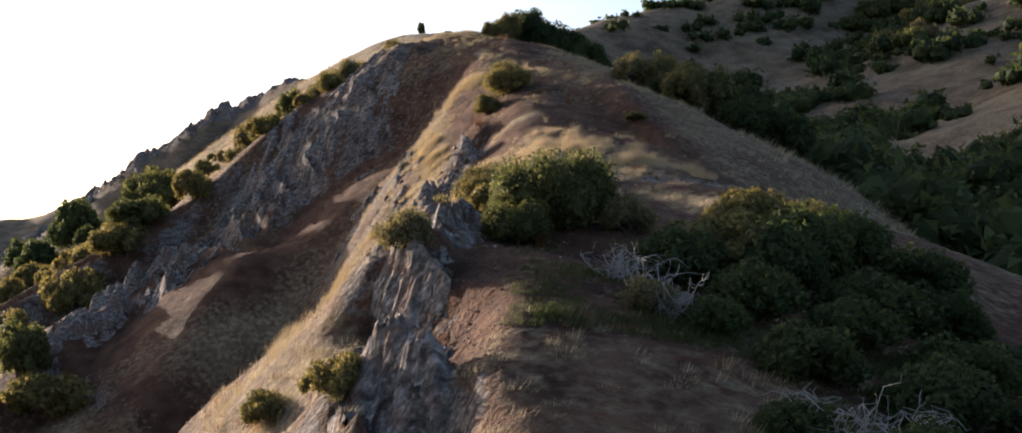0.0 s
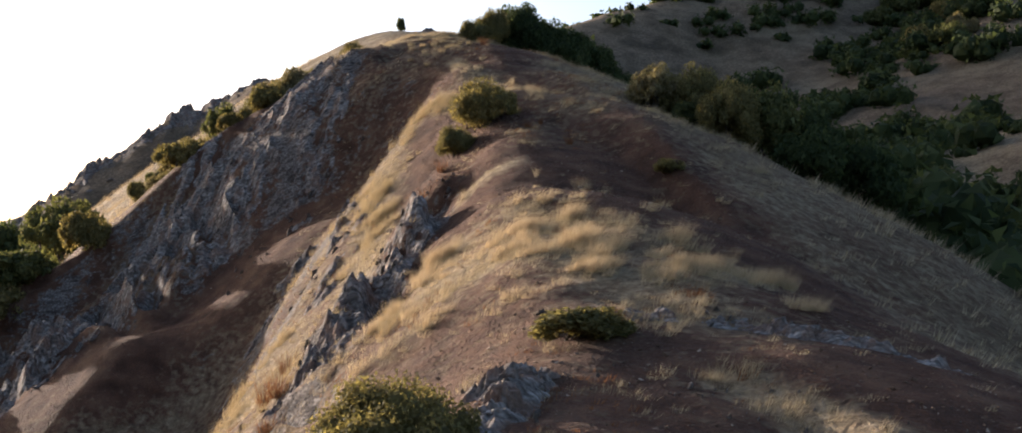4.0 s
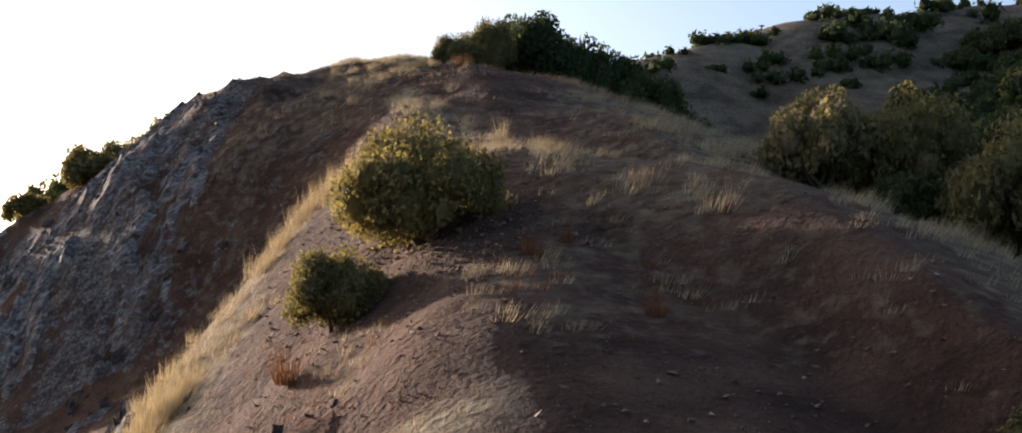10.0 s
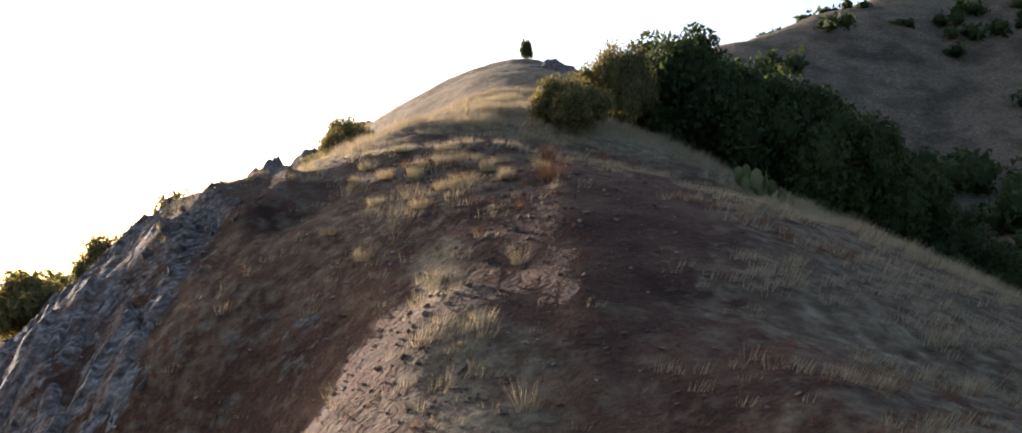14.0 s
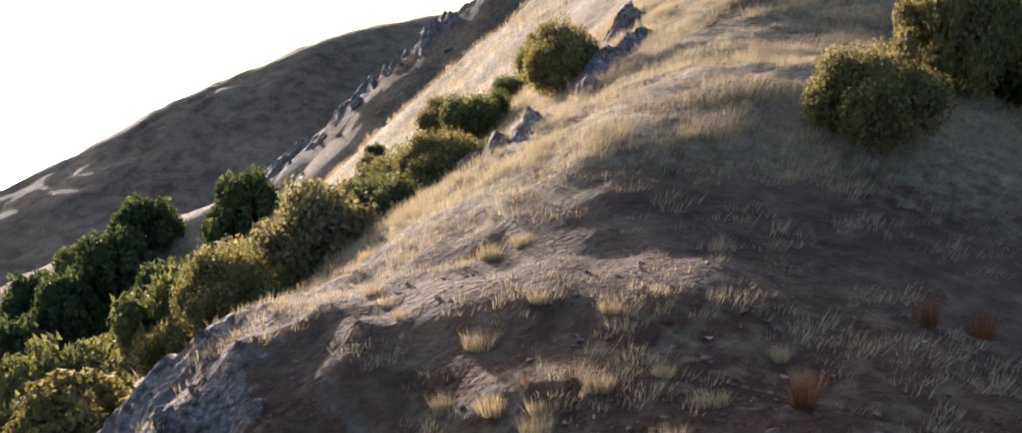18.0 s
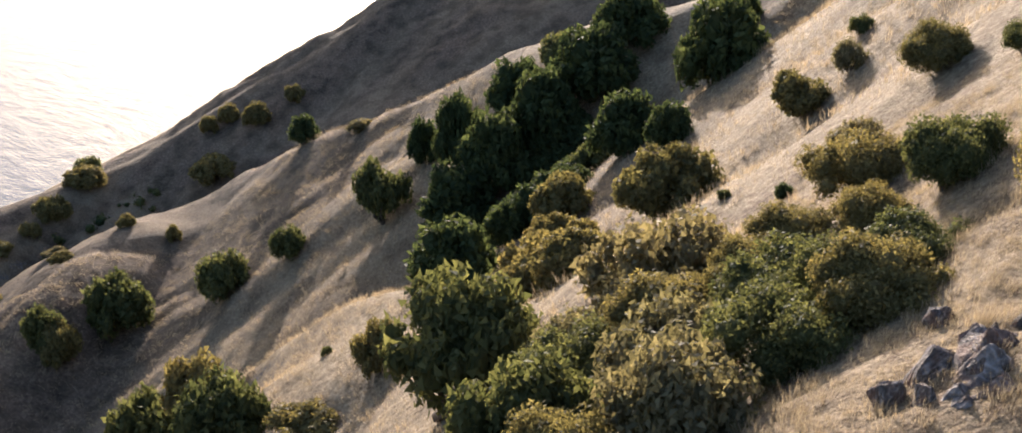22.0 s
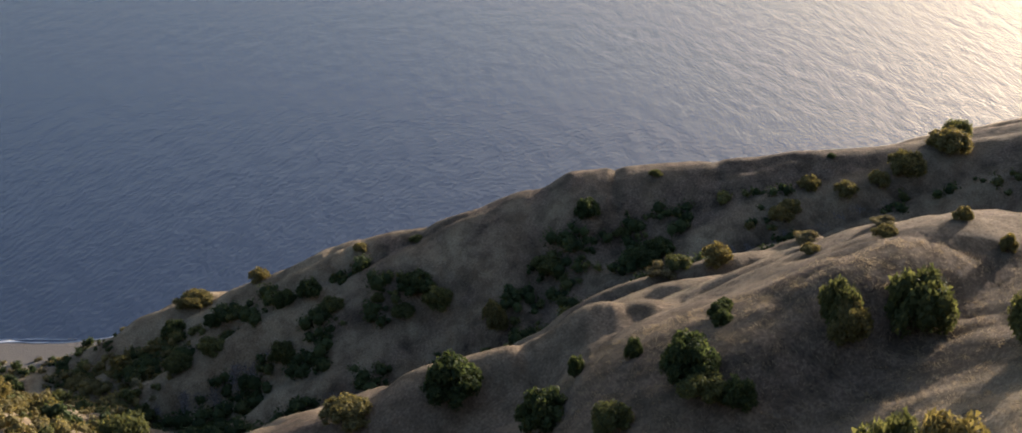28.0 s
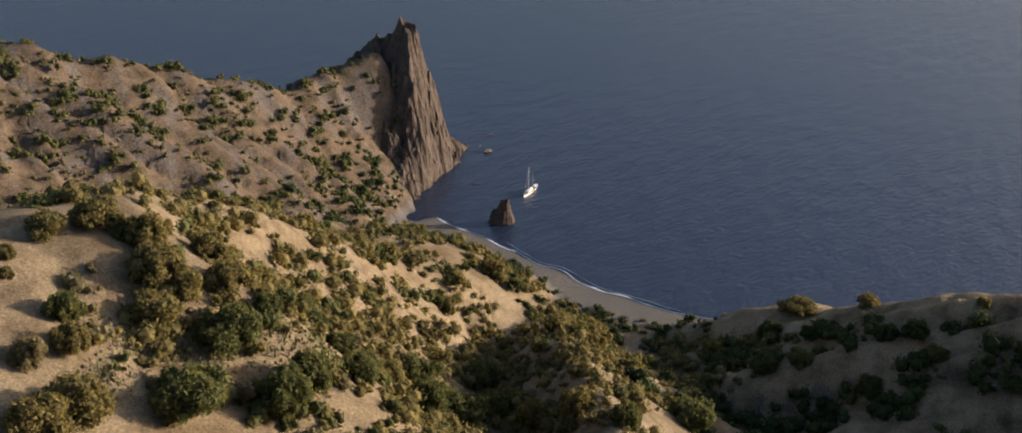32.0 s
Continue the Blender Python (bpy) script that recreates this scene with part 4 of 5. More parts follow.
thicket("scrub", 52, 170, cape_foot, (.9, 2.4), DARK, "dark brush crowding the foot of the cape's slope", .45, 40, .7)
thicket("scrub", 53, 150, beach_back, (.9, 2.2), DARK, "dark green brush along the back of the beach", .4, 50, .8)
thicket("scrub", 54, 70, beach_back, (.8, 1.9), GREY, "grey-olive brush along the back of the beach", .4, 50, .8)
thicket("woodland", 43, 760, ravine, (2.0, 4.6), DARK, "dark evergreen woodland filling the shaded ravine", .55, 110)
thicket("woodland", 44, 90, ravine, (2.0, 4.0), GREEN, "green evergreen trees among the ravine woodland", .55, 70)
thicket("scrub", 45, 460, hilltop, (1.6, 4.4), DARK, "dark evergreen clumps on the far grassy hill", .7, 60, .8)
thicket("scrub", 46, 420, shore_slope, (1.2, 4.4), DARK, "dark low bushes on the shaded slope above the shore", .5, 60, .6)
thicket("scrub", 50, 130, shore_slope, (1.2, 3.4), GREEN, "green low bushes on the shaded slope above the shore", .5, 60, .7)


# ---- rocks ----
def rock_mesh(seed, cuts=2, corners=13):
    """A broken block: the hull of a few scattered points, split finer and roughened."""
    rng = np.random.RandomState(seed)
    bm = bmesh.new()
    for k in range(corners):
        q = Vector(rng.normal(size=3)).normalized() * (.8 + .25 * rng.rand())
        bm.verts.new(q)
    bmesh.ops.convex_hull(bm, input=bm.verts)
    for v in [v for v in bm.verts if not v.link_faces]:
        bm.verts.remove(v)
    bmesh.ops.subdivide_edges(bm, edges=bm.edges[:], cuts=cuts, use_grid_fill=True)
    for v in bm.verts:
        v.co *= 1 + .2 * noise.noise(v.co * 1.9 + Vector((seed, 0, 0))) + .1 * noise.noise(v.co * 5.3)
    bmesh.ops.triangulate(bm, faces=bm.faces[:])
    me = bpy.data.meshes.new("rock")
    bm.to_mesh(me)
    bm.free()
    me.materials.append(STONE)
    return me


ROCKS = [rock_mesh(60 + k, 2 if k % 2 else 1) for k in range(9)]


BOULDERS = [rock_mesh(90 + k, 2, 24) for k in range(3)]


def rock_pose(rng, x, y, s, tall=1.0):
    return pose(x, y, height(x, y) + s * (-.25 + .35 * rng.random()) * tall, rng.uniform(-25, 25), rng.uniform(-25, 25), rng.uniform(0, 360)) @ Matrix.Diagonal((s * rng.uniform(.6, 1.2), s * rng.uniform(.6, 1.2), s * rng.uniform(.7, 1.3) * tall, 1))


def slab_pose(rng, x, y, s):
    """Beds that stand on edge, all striking and leaning much alike."""
    return pose(x, y, height(x, y) + s * (rng.uniform(-.4, .3) if y < 88 else rng.uniform(-.5, .1)), rng.gauss(18, 8), rng.gauss(-24, 9), rng.gauss(55, 14)) @ Matrix.Diagonal((s * rng.uniform(.8, 1.4), s * rng.uniform(.3, .6), s * rng.uniform(.8, 1.4), 1))


def fracture(U, V, seed):
    """Height of ground broken into tilted blocks, one to a cell, 0 to 1 and a little past."""
    iu, iv = np.floor(U).astype(int), np.floor(V).astype(int)
    near, out = np.full(U.shape, 1e9), np.zeros(U.shape)
    for a in (-1, 0, 1):
        for b in (-1, 0, 1):
            k = PERM[(PERM[(iu + a + seed) % 512] + iv + b) % 512]
            du, dv = U - (iu + a + .5 + .42 * GRAD[k]), V - (iv + b + .5 + .42 * GRAD[(k + 91) % 512])
            d = du * du + dv * dv
            hgt = .5 + .5 * GRAD[(k + 201) % 512] + du * .35 * GRAD[(k + 17) % 512] - dv * (.3 + .3 * GRAD[(k + 55) % 512])
            out, near = np.where(d < near, hgt, out), np.minimum(d, near)
    return out


def split_mesh(name, co, q, block, material, least=25):
    """One mesh for each unbroken piece of a block of a sheet, but for crumbs."""
    tag, out = block.ravel()[q[:, 0]], []
    for t in np.unique(tag):
        f = q[tag == t]
        piece = np.arange(len(f))
        while True:                                  # corners that touch take the lowest number among them
            low = np.full(len(co), len(f))
            np.minimum.at(low, f.ravel(), np.repeat(piece, 4))
            spread = low[f].min(1)
            if (spread == piece).all():
                break
            piece = spread
        for k in np.unique(piece):
            used, back = np.unique(f[piece == k], return_inverse=True)
            if (piece == k).sum() >= least:
                out.append(raw_mesh(name, co[used], back.reshape(-1, 4), material))
    return out


def crag_face(path, wide, tall, cell, grid, seed, strike=.95):
    """A sheet of broken beds that stands out of the ground along a line of the plan and sinks under it at its sides."""
    px, py = [p[0] for p in path], [p[1] for p in path]
    X, Y = np.meshgrid(np.arange(min(px) - wide, max(px) + wide, grid), np.arange(min(py) - wide, max(py) + wide, grid))
    m = np.zeros(X.shape)
    for (x0, y0), (x1, y1) in zip(path, path[1:]):
        m = np.maximum(m, near_to(X, Y, x0, y0, x1, y1, wide))
    u, v = X * math.cos(strike) + Y * math.sin(strike), Y * math.cos(strike) - X * math.sin(strike)
    u, v = u + .25 * cell * fractal(X / cell, Y / cell, 2), v + .25 * cell * fractal(X / cell + 40, Y / cell, 2)
    h = .5 * fracture(u / (cell * 1.7), v / (cell * 1.1), seed) + .2 * fracture(u / (cell * .8), v / (cell * .5), seed + 7) + .09 * fracture(u / (cell * .36), v / (cell * .24), seed + 3)
    h = np.tanh(1.3 * h) + .12 * fractal(X / (cell * .9), Y / (cell * .9), 3)
    gap = ease(fractal(X / (cell * 2.2) + seed, Y / (cell * 2.2), 4), -.6, .5)
    base = land(X, Y)
    z = base + tall * (m * (.2 + 1.0 * h) * (.2 + .8 * gap) - .2) + .06 * cell * fractal(X / (cell * .2), Y / (cell * .2), 2)
    i = np.arange(X.size).reshape(X.shape)
    q = np.stack([i[:-1, :-1], i[:-1, 1:], i[1:, 1:], i[1:, :-1]], -1).reshape(-1, 4)
    up = ((z - base) > -.12 * tall).ravel()
    q = q[up[q].any(1)]
    return split_mesh("rock", np.stack([X, Y, z], -1).reshape(-1, 3), q, np.floor(u / (cell * 2.6)) * 1000 + np.floor(v / (cell * 1.9)), STONE)


# line of the plan, width, height, size of the blocks, step
FACES = [([(-2.9, 82.9), (-3.3, 81), (-4.2, 78.5)], 1.9, 1.1, .7, .08), ([(-3.8, 80), (-5.2, 76), (-6.6, 70.5)], 2.4, 1.15, .7, .085), ([(-13, 120.2), (-15.4, 118.2)], 2.4, .5, .7, .1), ([(-15.4, 118.4), (-17.6, 115.6), (-20, 112)], 4.4, .95, .8, .12),
         ([(-23.4, 117.2), (-26.6, 110.5), (-29, 104)], 5.4, 1.9, 1.1, .15), ([(-29, 107), (-33.6, 107.6), (-37, 100)], 6.4, 2.0, 1.2, .17), ([(-12, 115), (-13.6, 112), (-12.6, 108.6)], 2.6, 1.0, .8, .12), ([(-9, 99), (-10, 95.6)], 2.0, 1.3, .8, .1), ([(-12.4, 101.4), (-13.4, 98)], 2.2, 1.3, .8, .11), ([(-7, 93), (-8.4, 87)], 1.6, 1.0, .7, .1),
         ([(-2.2, 24), (-2.6, 30), (-1.9, 33.6), (-1.4, 37)], 1.8, .9, .55, .065), ([(-.6, 44), (.2, 49), (1.2, 53)], 1.6, 1.0, .6, .07), ([(4.6, 59.4), (8.6, 58.8), (12.4, 57.4)], 1.1, .55, .5, .07), ([(-13.2, 141), (-12.6, 143.4)], 1.5, 1.2, .7, .09), ([(-15, 150), (-15.8, 153)], 1.8, 1.5, .8, .11), ([(-11.8, 132), (-12.6, 134)], 1.0, 1.0, .6, .08)]
FAR_FACES = [([(-44, 268), (-56, 271), (-66, 268.5)], 9, 1.9, 2.4, .45), ([(-66, 268.5), (-77, 263), (-87, 255)], 10, 2.5, 2.6, .45), ([(-87, 255), (-98, 247), (-106, 242)], 9, 1.9, 2.4, .45), ([(-11.5, 190), (-8.5, 190.5)], 2.6, 1.8, 1.4, .25)]
for k, (path, wide, tall, cell, grid) in enumerate(FACES + FAR_FACES):
    top = tagged(new("rock_outcrop"), "jagged grey outcrop of upturned beds on the slope" if k < len(FACES) else "jagged rocky crest of the far spur", "outcrop", "rock outcrops")
    for me in crag_face(path, wide, tall, cell, grid, 11 * k + 5):
        part("rock", me, top)

# x, y to x, y, how many, smallest and largest half-size, spread
OUTCROPS = [(-2.8, 86, -5.2, 80, 110, .08, .34, 2.4), (-4.8, 81, -7.2, 72, 120, .08, .34, 2.6), (-6.5, 95, -11.7, 90, 40, .1, .32, 1.6), (-4.4, 62, -2.4, 40, 60, .08, .3, 1.4), (-2.6, 37, -2.2, 24, 90, .06, .24, 1.3), (-10, 117, -22, 119, 60, .12, .45, 2.2), (-20, 116, -28, 104, 60, .15, .6, 3.4),
            (-10.5, 111.8, -18, 107, 70, .1, .4, 3.2), (-27, 110, -36, 98, 40, .2, .7, 3.4), (-56, 270, -98, 240, 50, .5, 1.2, 7),
            (2, 59.5, 11, 58.4, 80, .06, .2, .9), (-1.4, 100, -2.2, 113, 110, .05, .15, 1.7), (0, 54, 1, 45, 60, .06, .22, 1.2), (3, 54, 9, 50, 80, .04, .13, 3.4)]
rr = random.Random(12)
for x0, y0, x1, y1, n, lo, hi, wide in OUTCROPS:
    top = tagged(new("rock_outcrop"), "weathered grey rock outcrop breaking out of the slope", "outcrop", "rock outcrops")
    top.location = ((x0 + x1) / 2, (y0 + y1) / 2, height((x0 + x1) / 2, (y0 + y1) / 2))
    shift = Matrix.Translation(top.location).inverted()
    for k in range(n):
        t = rr.random()
        s = lo + (hi - lo) * rr.random() ** 3
        x, y = x0 + t * (x1 - x0) + rr.gauss(0, wide * .5), y0 + t * (y1 - y0) + rr.gauss(0, wide * .5)
        ob = part("rock", ROCKS[rr.randrange(9)], top)
        ob.matrix_basis = shift @ (slab_pose(rr, x, y, s) if y < 112 else rock_pose(rr, x, y, s) @ Matrix.Translation((0, 0, -.4)))
for x, y, s in [(-12.3, 133.2, .8), (-13.1, 133.0, .66), (-12.8, 133.9, .5), (-13.4, 132.1, .42), (-12.0, 132.5, .34), (-14.6, 136, .4), (-12.6, 131.8, .34), (-12.4, 135, .26), (-11.9, 137.4, .5), (-13.4, 143.4, .6), (-12.8, 141.8, .44), (-12.2, 139.6, .38), (-2.3, 35.2, .55), (-1.5, 38, .55), (-2.6, 36.6, .45)]:
    ob = tagged(new("boulder", BOULDERS[rr.randrange(3)]), "pale grey weathered boulder half sunk in the grass", "boulder", "boulders on the slope")
    ob.matrix_basis = rock_pose(rr, x, y, s, 1.2)


# ---- headland, sea stack and rocks in the cove ----
CRAG = solid("brown_crag", (.03, .024, .02), (.125, .094, .074), .5, .95, .9, .8)
LONG, ACROSS = Vector((-.575, .818, 0)), Vector((.818, .575, 0))       # along the crest of the headland towards the sea, and towards the cove


def crag(lines, grid, rough, block, seed, at):
    """Broken rock under several crests, given as along, across, height, fall on either side. One mesh to a crest."""
    pts = [p for line in lines for p in line]
    pad = 14 * grid + 8
    U, W = np.meshgrid(np.arange(min(p[0] for p in pts) - pad, max(p[0] for p in pts) + pad, grid), np.arange(min(p[1] for p in pts) - pad * 1.4, max(p[1] for p in pts) + pad, grid))
    u, w = U + .3 * block * fractal(U / block, W / block, 3), W + .3 * block * fractal(U / block + 30, W / block, 3)
    every = np.stack([crest(u, w, line, 1.0) for line in lines])
    z = every.max(0)
    z = z - rough * (1 - np.abs(vnoise(u / (block * 1.3) + .15 * w, w / (block * 4) + seed))) ** 2 * ease(z, -2, 14) * (1 - .6 * ease(z, 46, 62))
    z = z + rough * (fracture(U / block, W / block, seed) - .5) + .45 * rough * (fracture(U / (block * .45), W / (block * .45), seed + 3) - .5) + .25 * rough * fractal(U / (block * .25), W / (block * .25), 2)
    co = np.stack([at[0] + U * LONG.x + W * ACROSS.x, at[1] + U * LONG.y + W * ACROSS.y, z], -1).reshape(-1, 3)
    i = np.arange(U.size).reshape(U.shape)
    q = np.stack([i[:-1, :-1], i[1:, :-1], i[1:, 1:], i[:-1, 1:]], -1).reshape(-1, 4)
    q = q[(z.ravel()[q] > -2.5).any(1)]
    q = q[(co[q, 2] > land(co[q[:, 0], 0], co[q[:, 0], 1])[:, None] - 4).any(1)]
    return split_mesh("rock", co, q, every.argmax(0), CRAG)


headland = tagged(new("headland_rock"), "tall brown rocky headland standing over the cove", "headland")
HEADLAND = [[(-31, -1, 39, 2.6, 2.6), (-24, 0, 45.5, 2.8, 2.8), (-12, 0, 54, 3, 3), (-4, 0, 60, 3.2, 3.4), (-2, 0, 61.8, 3.4, 4)],
            [(-2, 0, 61.8, 3.2, 4), (1.5, -.5, 62, 3.4, 4), (3.6, -1, 58, 3.6, 4), (6.5, -2, 50, 4, 4), (9, -3, 42, 4.4, 4.4), (11, -4, 30, 5, 5), (12.5, -4, 10, 5, 5)],
            [(0, 0, 61, 2.4, 4), (1.5, 5, 57, 2.2, 4), (2.5, 11, 47, 2.2, 4), (4, 17, 36, 2.2, 4), (5.5, 22, 24, 2.2, 4), (6.5, 26, 9, 2.2, 4)],
            [(-14, 8, 47, 2.2, 2.2), (-8, 18, 31, 1.7, 2), (-1, 27, 18, 1.5, 1.8), (5, 33, 6, 1.3, 1.8)],
            [(10, -6, 14, 1.4, 1.4), (18, -11, 7.5, 1.4, 1.4), (24, -16, 1.5, 1.2, 1.2)]]
for me in crag(HEADLAND, .65, 2.6, 4.6, 4, (-387, -179)):
    part("rock_face", me, headland)
stack = tagged(new("rock_pinnacle"), "small brown sea stack standing in the cove", "sea stack")
for me in crag([[(-2.4, 0, 5, 3.4, 3.4), (-.6, .3, 7.6, 3.6, 3.6), (.8, 0, 9.6, 4, 4)], [(.8, 0, 9.6, 4, 4), (1.8, -.3, 10.4, 4, 4), (2.6, -.4, 3, 4.5, 4.5)]], .28, 1.2, 1.8, 9, (-362, -112)):
    part("rock", me, stack)
for x, y, s in [(-421, -167, 2.2), (-434, -170, 1.6), (-417, -159, 2.0), (-412, -156, 1.4), (-386, -142, 1.5)]:
    ob = tagged(new("shore_rock", ROCKS[rr.randrange(8)]), "dark wet rock awash at the foot of the headland", "rock", "rocks off the headland")
    ob.matrix_basis = pose(x, y, -.1 * s, 0, 0, rr.uniform(0, 360)) @ Matrix.Diagonal((s * 1.3, s, s * .8, 1))
for x, y, s in [(-322, -52, 1.4), (-329, -70, .7), (-331, -74, .5), (-327, -62, .5), (-333, -88, .6)]:
    ob = tagged(new("beach_boulder", ROCKS[rr.randrange(8)]), "dark boulder lying on the grey beach", "boulder", "boulders on the beach")
    ob.matrix_basis = pose(x, y, height(x, y) + .2 * s, 0, 0, rr.uniform(0, 360)) @ Matrix.Diagonal((s * 1.3, s, s * .8, 1))


def surf_mesh(off, width, y0, y1, seed):
    y = np.linspace(y0, y1, 150)
    mid = shoreline(y) + off + 1.1 * vnoise(y / 9, y * 0 + seed)
    w = width * (.35 + .65 * np.clip(.6 + vnoise(y / 5, y * 0 + seed + 9), 0, 1.4))
    left, right = np.stack([mid - w, y, y * 0 + .05], 1), np.stack([mid + w, y, y * 0 + .05], 1)
    hump = np.stack([mid, y, y * 0 + .22], 1)
    n = len(y)
    i = np.arange(n - 1)
    f = np.concatenate([np.stack([i, i + 1, n + i + 1, n + i], 1), np.stack([n + i, n + i + 1, 2 * n + i + 1, 2 * n + i], 1)])
    return raw_mesh("surf", np.concatenate([left, hump, right]), f, FOAM, True)


tagged(new("surf", surf_mesh(-.4, .45, -134, -6, 1)), "thin white line of surf along the beach", "surf", kind="structure")
tagged(new("surf", surf_mesh(-2.6, .16, -100, -24, 4)), "broken white line of surf off the beach", "surf", kind="structure")


# ---- sailing boat ----
def boat():
    top = tagged(new("sailing_boat"), "white two-masted sailing boat at anchor in the cove", "boat")
    bm = bmesh.new()
    rows = []
    for i in range(15):
        t = i / 14
        x = -6.2 + 12.8 * t
        w = 1.85 * math.sin(math.pi * min(.28 + .72 * t, 1.0)) ** .7 + .02
        sheer = 1.05 + .55 * (t - .42) ** 2 * 2.6
        rows.append([bm.verts.new((x, s * w * k, z)) for s, k, z in ((-1, 1, sheer), (-1, .93, .45), (-1, .6, -.25), (1, 0, -.5), (1, .6, -.25), (1, .93, .45), (1, 1, sheer))])
    for a, b in zip(rows, rows[1:]):
        for k in range(6):
            bm.faces.new((a[k], b[k], b[k + 1], a[k + 1]))
    bm.faces.new(rows[0])
    bm.normal_update()
    me = bpy.data.meshes.new("hull")
    bm.to_mesh(me)
    me.materials.append(HULL)
    part("hull", me, top)
    me = bpy.data.meshes.new("deck")
    bm2 = bmesh.new()
    edge = [bm2.verts.new(r[0].co - Vector((0, 0, .12))) for r in rows] + [bm2.verts.new(r[6].co - Vector((0, 0, .12))) for r in reversed(rows)]
    bm2.faces.new(edge)
    bm2.to_mesh(me)
    me.materials.append(TEAK)
    part("deck", me, top)

    def block(name, mat, at, size, bevel=.08, taper=1.0):
        b = bmesh.new()
        bmesh.ops.create_cube(b, size=1)
        for v in b.verts:
            k = taper if v.co.z > 0 else 1
            v.co = Vector((v.co.x * size[0] * k, v.co.y * size[1] * k, v.co.z * size[2])) + Vector(at)
        bmesh.ops.bevel(b, geom=b.edges[:], offset=bevel, segments=2, affect="EDGES")
        m = bpy.data.meshes.new(name)
        b.to_mesh(m)
        m.materials.append(mat)
        return part(name, m, top)

    block("cabin", HULL, (.4, 0, 1.45), (4.4, 2.0, .7), .1, .86)
    block("wheelhouse", HULL, (-2.5, 0, 1.75), (1.5, 1.7, 1.2), .1, .85)
    block("cockpit_cover", CANVAS, (-4.0, 0, 2.1), (1.9, 1.8, .25), .06)
    for name, x, z, r in (("main_mast", 1.1, 15.2, .13), ("mizzen_mast", -4.4, 9.2, .1)):
        mast = part(name, raw_mesh(name, *limb_arrays([(x, 0, .6), (x, 0, z * .5), (x, 0, z)], r, r * .6, 8), SPAR, True), top)
        part("spreader", raw_mesh("spreader", *limb_arrays([(x, -1.0, z * .62), (x, 1.0, z * .62)], .04, .04, 5), SPAR, True), mast)
        part("boom", raw_mesh("boom", *limb_arrays([(x - .1, 0, 2.4), (x - 4.2 * z / 15, 0, 2.5)], .08, .07, 7), SPAR, True), top)
        part("furled_sail", raw_mesh("furled_sail", *limb_arrays([(x - .2, 0, 2.62), (x - 2 * z / 15, 0, 2.7), (x - 4 * z / 15, 0, 2.66)], .17, .1, 8), CANVAS, True), top)
        for s in (-1, 1):
            part("shroud", raw_mesh("shroud", *limb_arrays([(x - .2, 1.6 * s, 1.0), (x, .95 * s, z * .62), (x, 0, z * .96)], .02, .02, 4), SPAR), top)
    part("forestay", raw_mesh("forestay", *limb_arrays([(6.9, 0, 1.5), (1.1, 0, 14.8)], .05, .03, 5), SPAR), top)
    part("bowsprit", raw_mesh("bowsprit", *limb_arrays([(5.8, 0, 1.35), (7.8, 0, 1.6)], .1, .06, 6), TEAK, True), top)
    return top


ketch = boat()
ketch.matrix_basis = pose(-391, -119, .1, 0, 0, 10) @ Matrix.Diagonal((.76, .76, .76, 1))
dinghy = tagged(new("dinghy", bpy.data.meshes.new("dinghy")), "small pale dinghy tied astern of the sailing boat", "dinghy")
bm = bmesh.new()
bmesh.ops.create_icosphere(bm, subdivisions=3, radius=1)
for v in bm.verts:
    v.co = Vector((v.co.x * 1.5, v.co.y * .75, min(v.co.z, .15 - .25 * (abs(v.co.x) < .75 and abs(v.co.y) < .6)) * .5))
bm.to_mesh(dinghy.data)
dinghy.data.materials.append(HULL)
dinghy.matrix_basis = pose(-399, -121, .25, 0, 0, 20)


# ---- bare bushes ----
def bare_bush(seed, r, h):
    rng = np.random.RandomState(seed)
    pieces = []
    for k in range(9):
        a = rng.rand() * 6.28
        tip = np.array([r * math.cos(a) * (.4 + .6 * rng.rand()), r * math.sin(a) * (.4 + .6 * rng.rand()), h * (.5 + .5 * rng.rand())])
        path = bent(rng, (0, 0, -.1), tip, 5, .1)
        pieces.append(limb_arrays(path, .03, .008, 4))
        for j in range(10):
            p = path[rng.randint(2, 6)]
            q = p + rng.normal(size=3) * np.array([.32, .32, .22]) * r
            pieces.append(limb_arrays(bent(rng, p, q, 3, .12), .011, .004, 3))
    return raw_mesh("bare_bush", *join(pieces), TWIG, True)


for k, (x, y, r, h) in enumerate([(3.2, 28.6, 1.0, 1.0), (3.6, 27.2, .9, .9), (6.6, 21.4, 1.0, 1.2), (5.6, 22.2, .8, 1.0), (2.4, 29.6, .8, .9), (7.6, 22.6, .8, 1.0), (-30.4, 89.4, 1.3, 2.6)]):
    ob = tagged(new("bare_bush", bare_bush(80 + k, r, h)), "leafless bush of bleached grey twigs", "dead bush", "bare bushes")
    ob.location = (x, y, height(x, y))


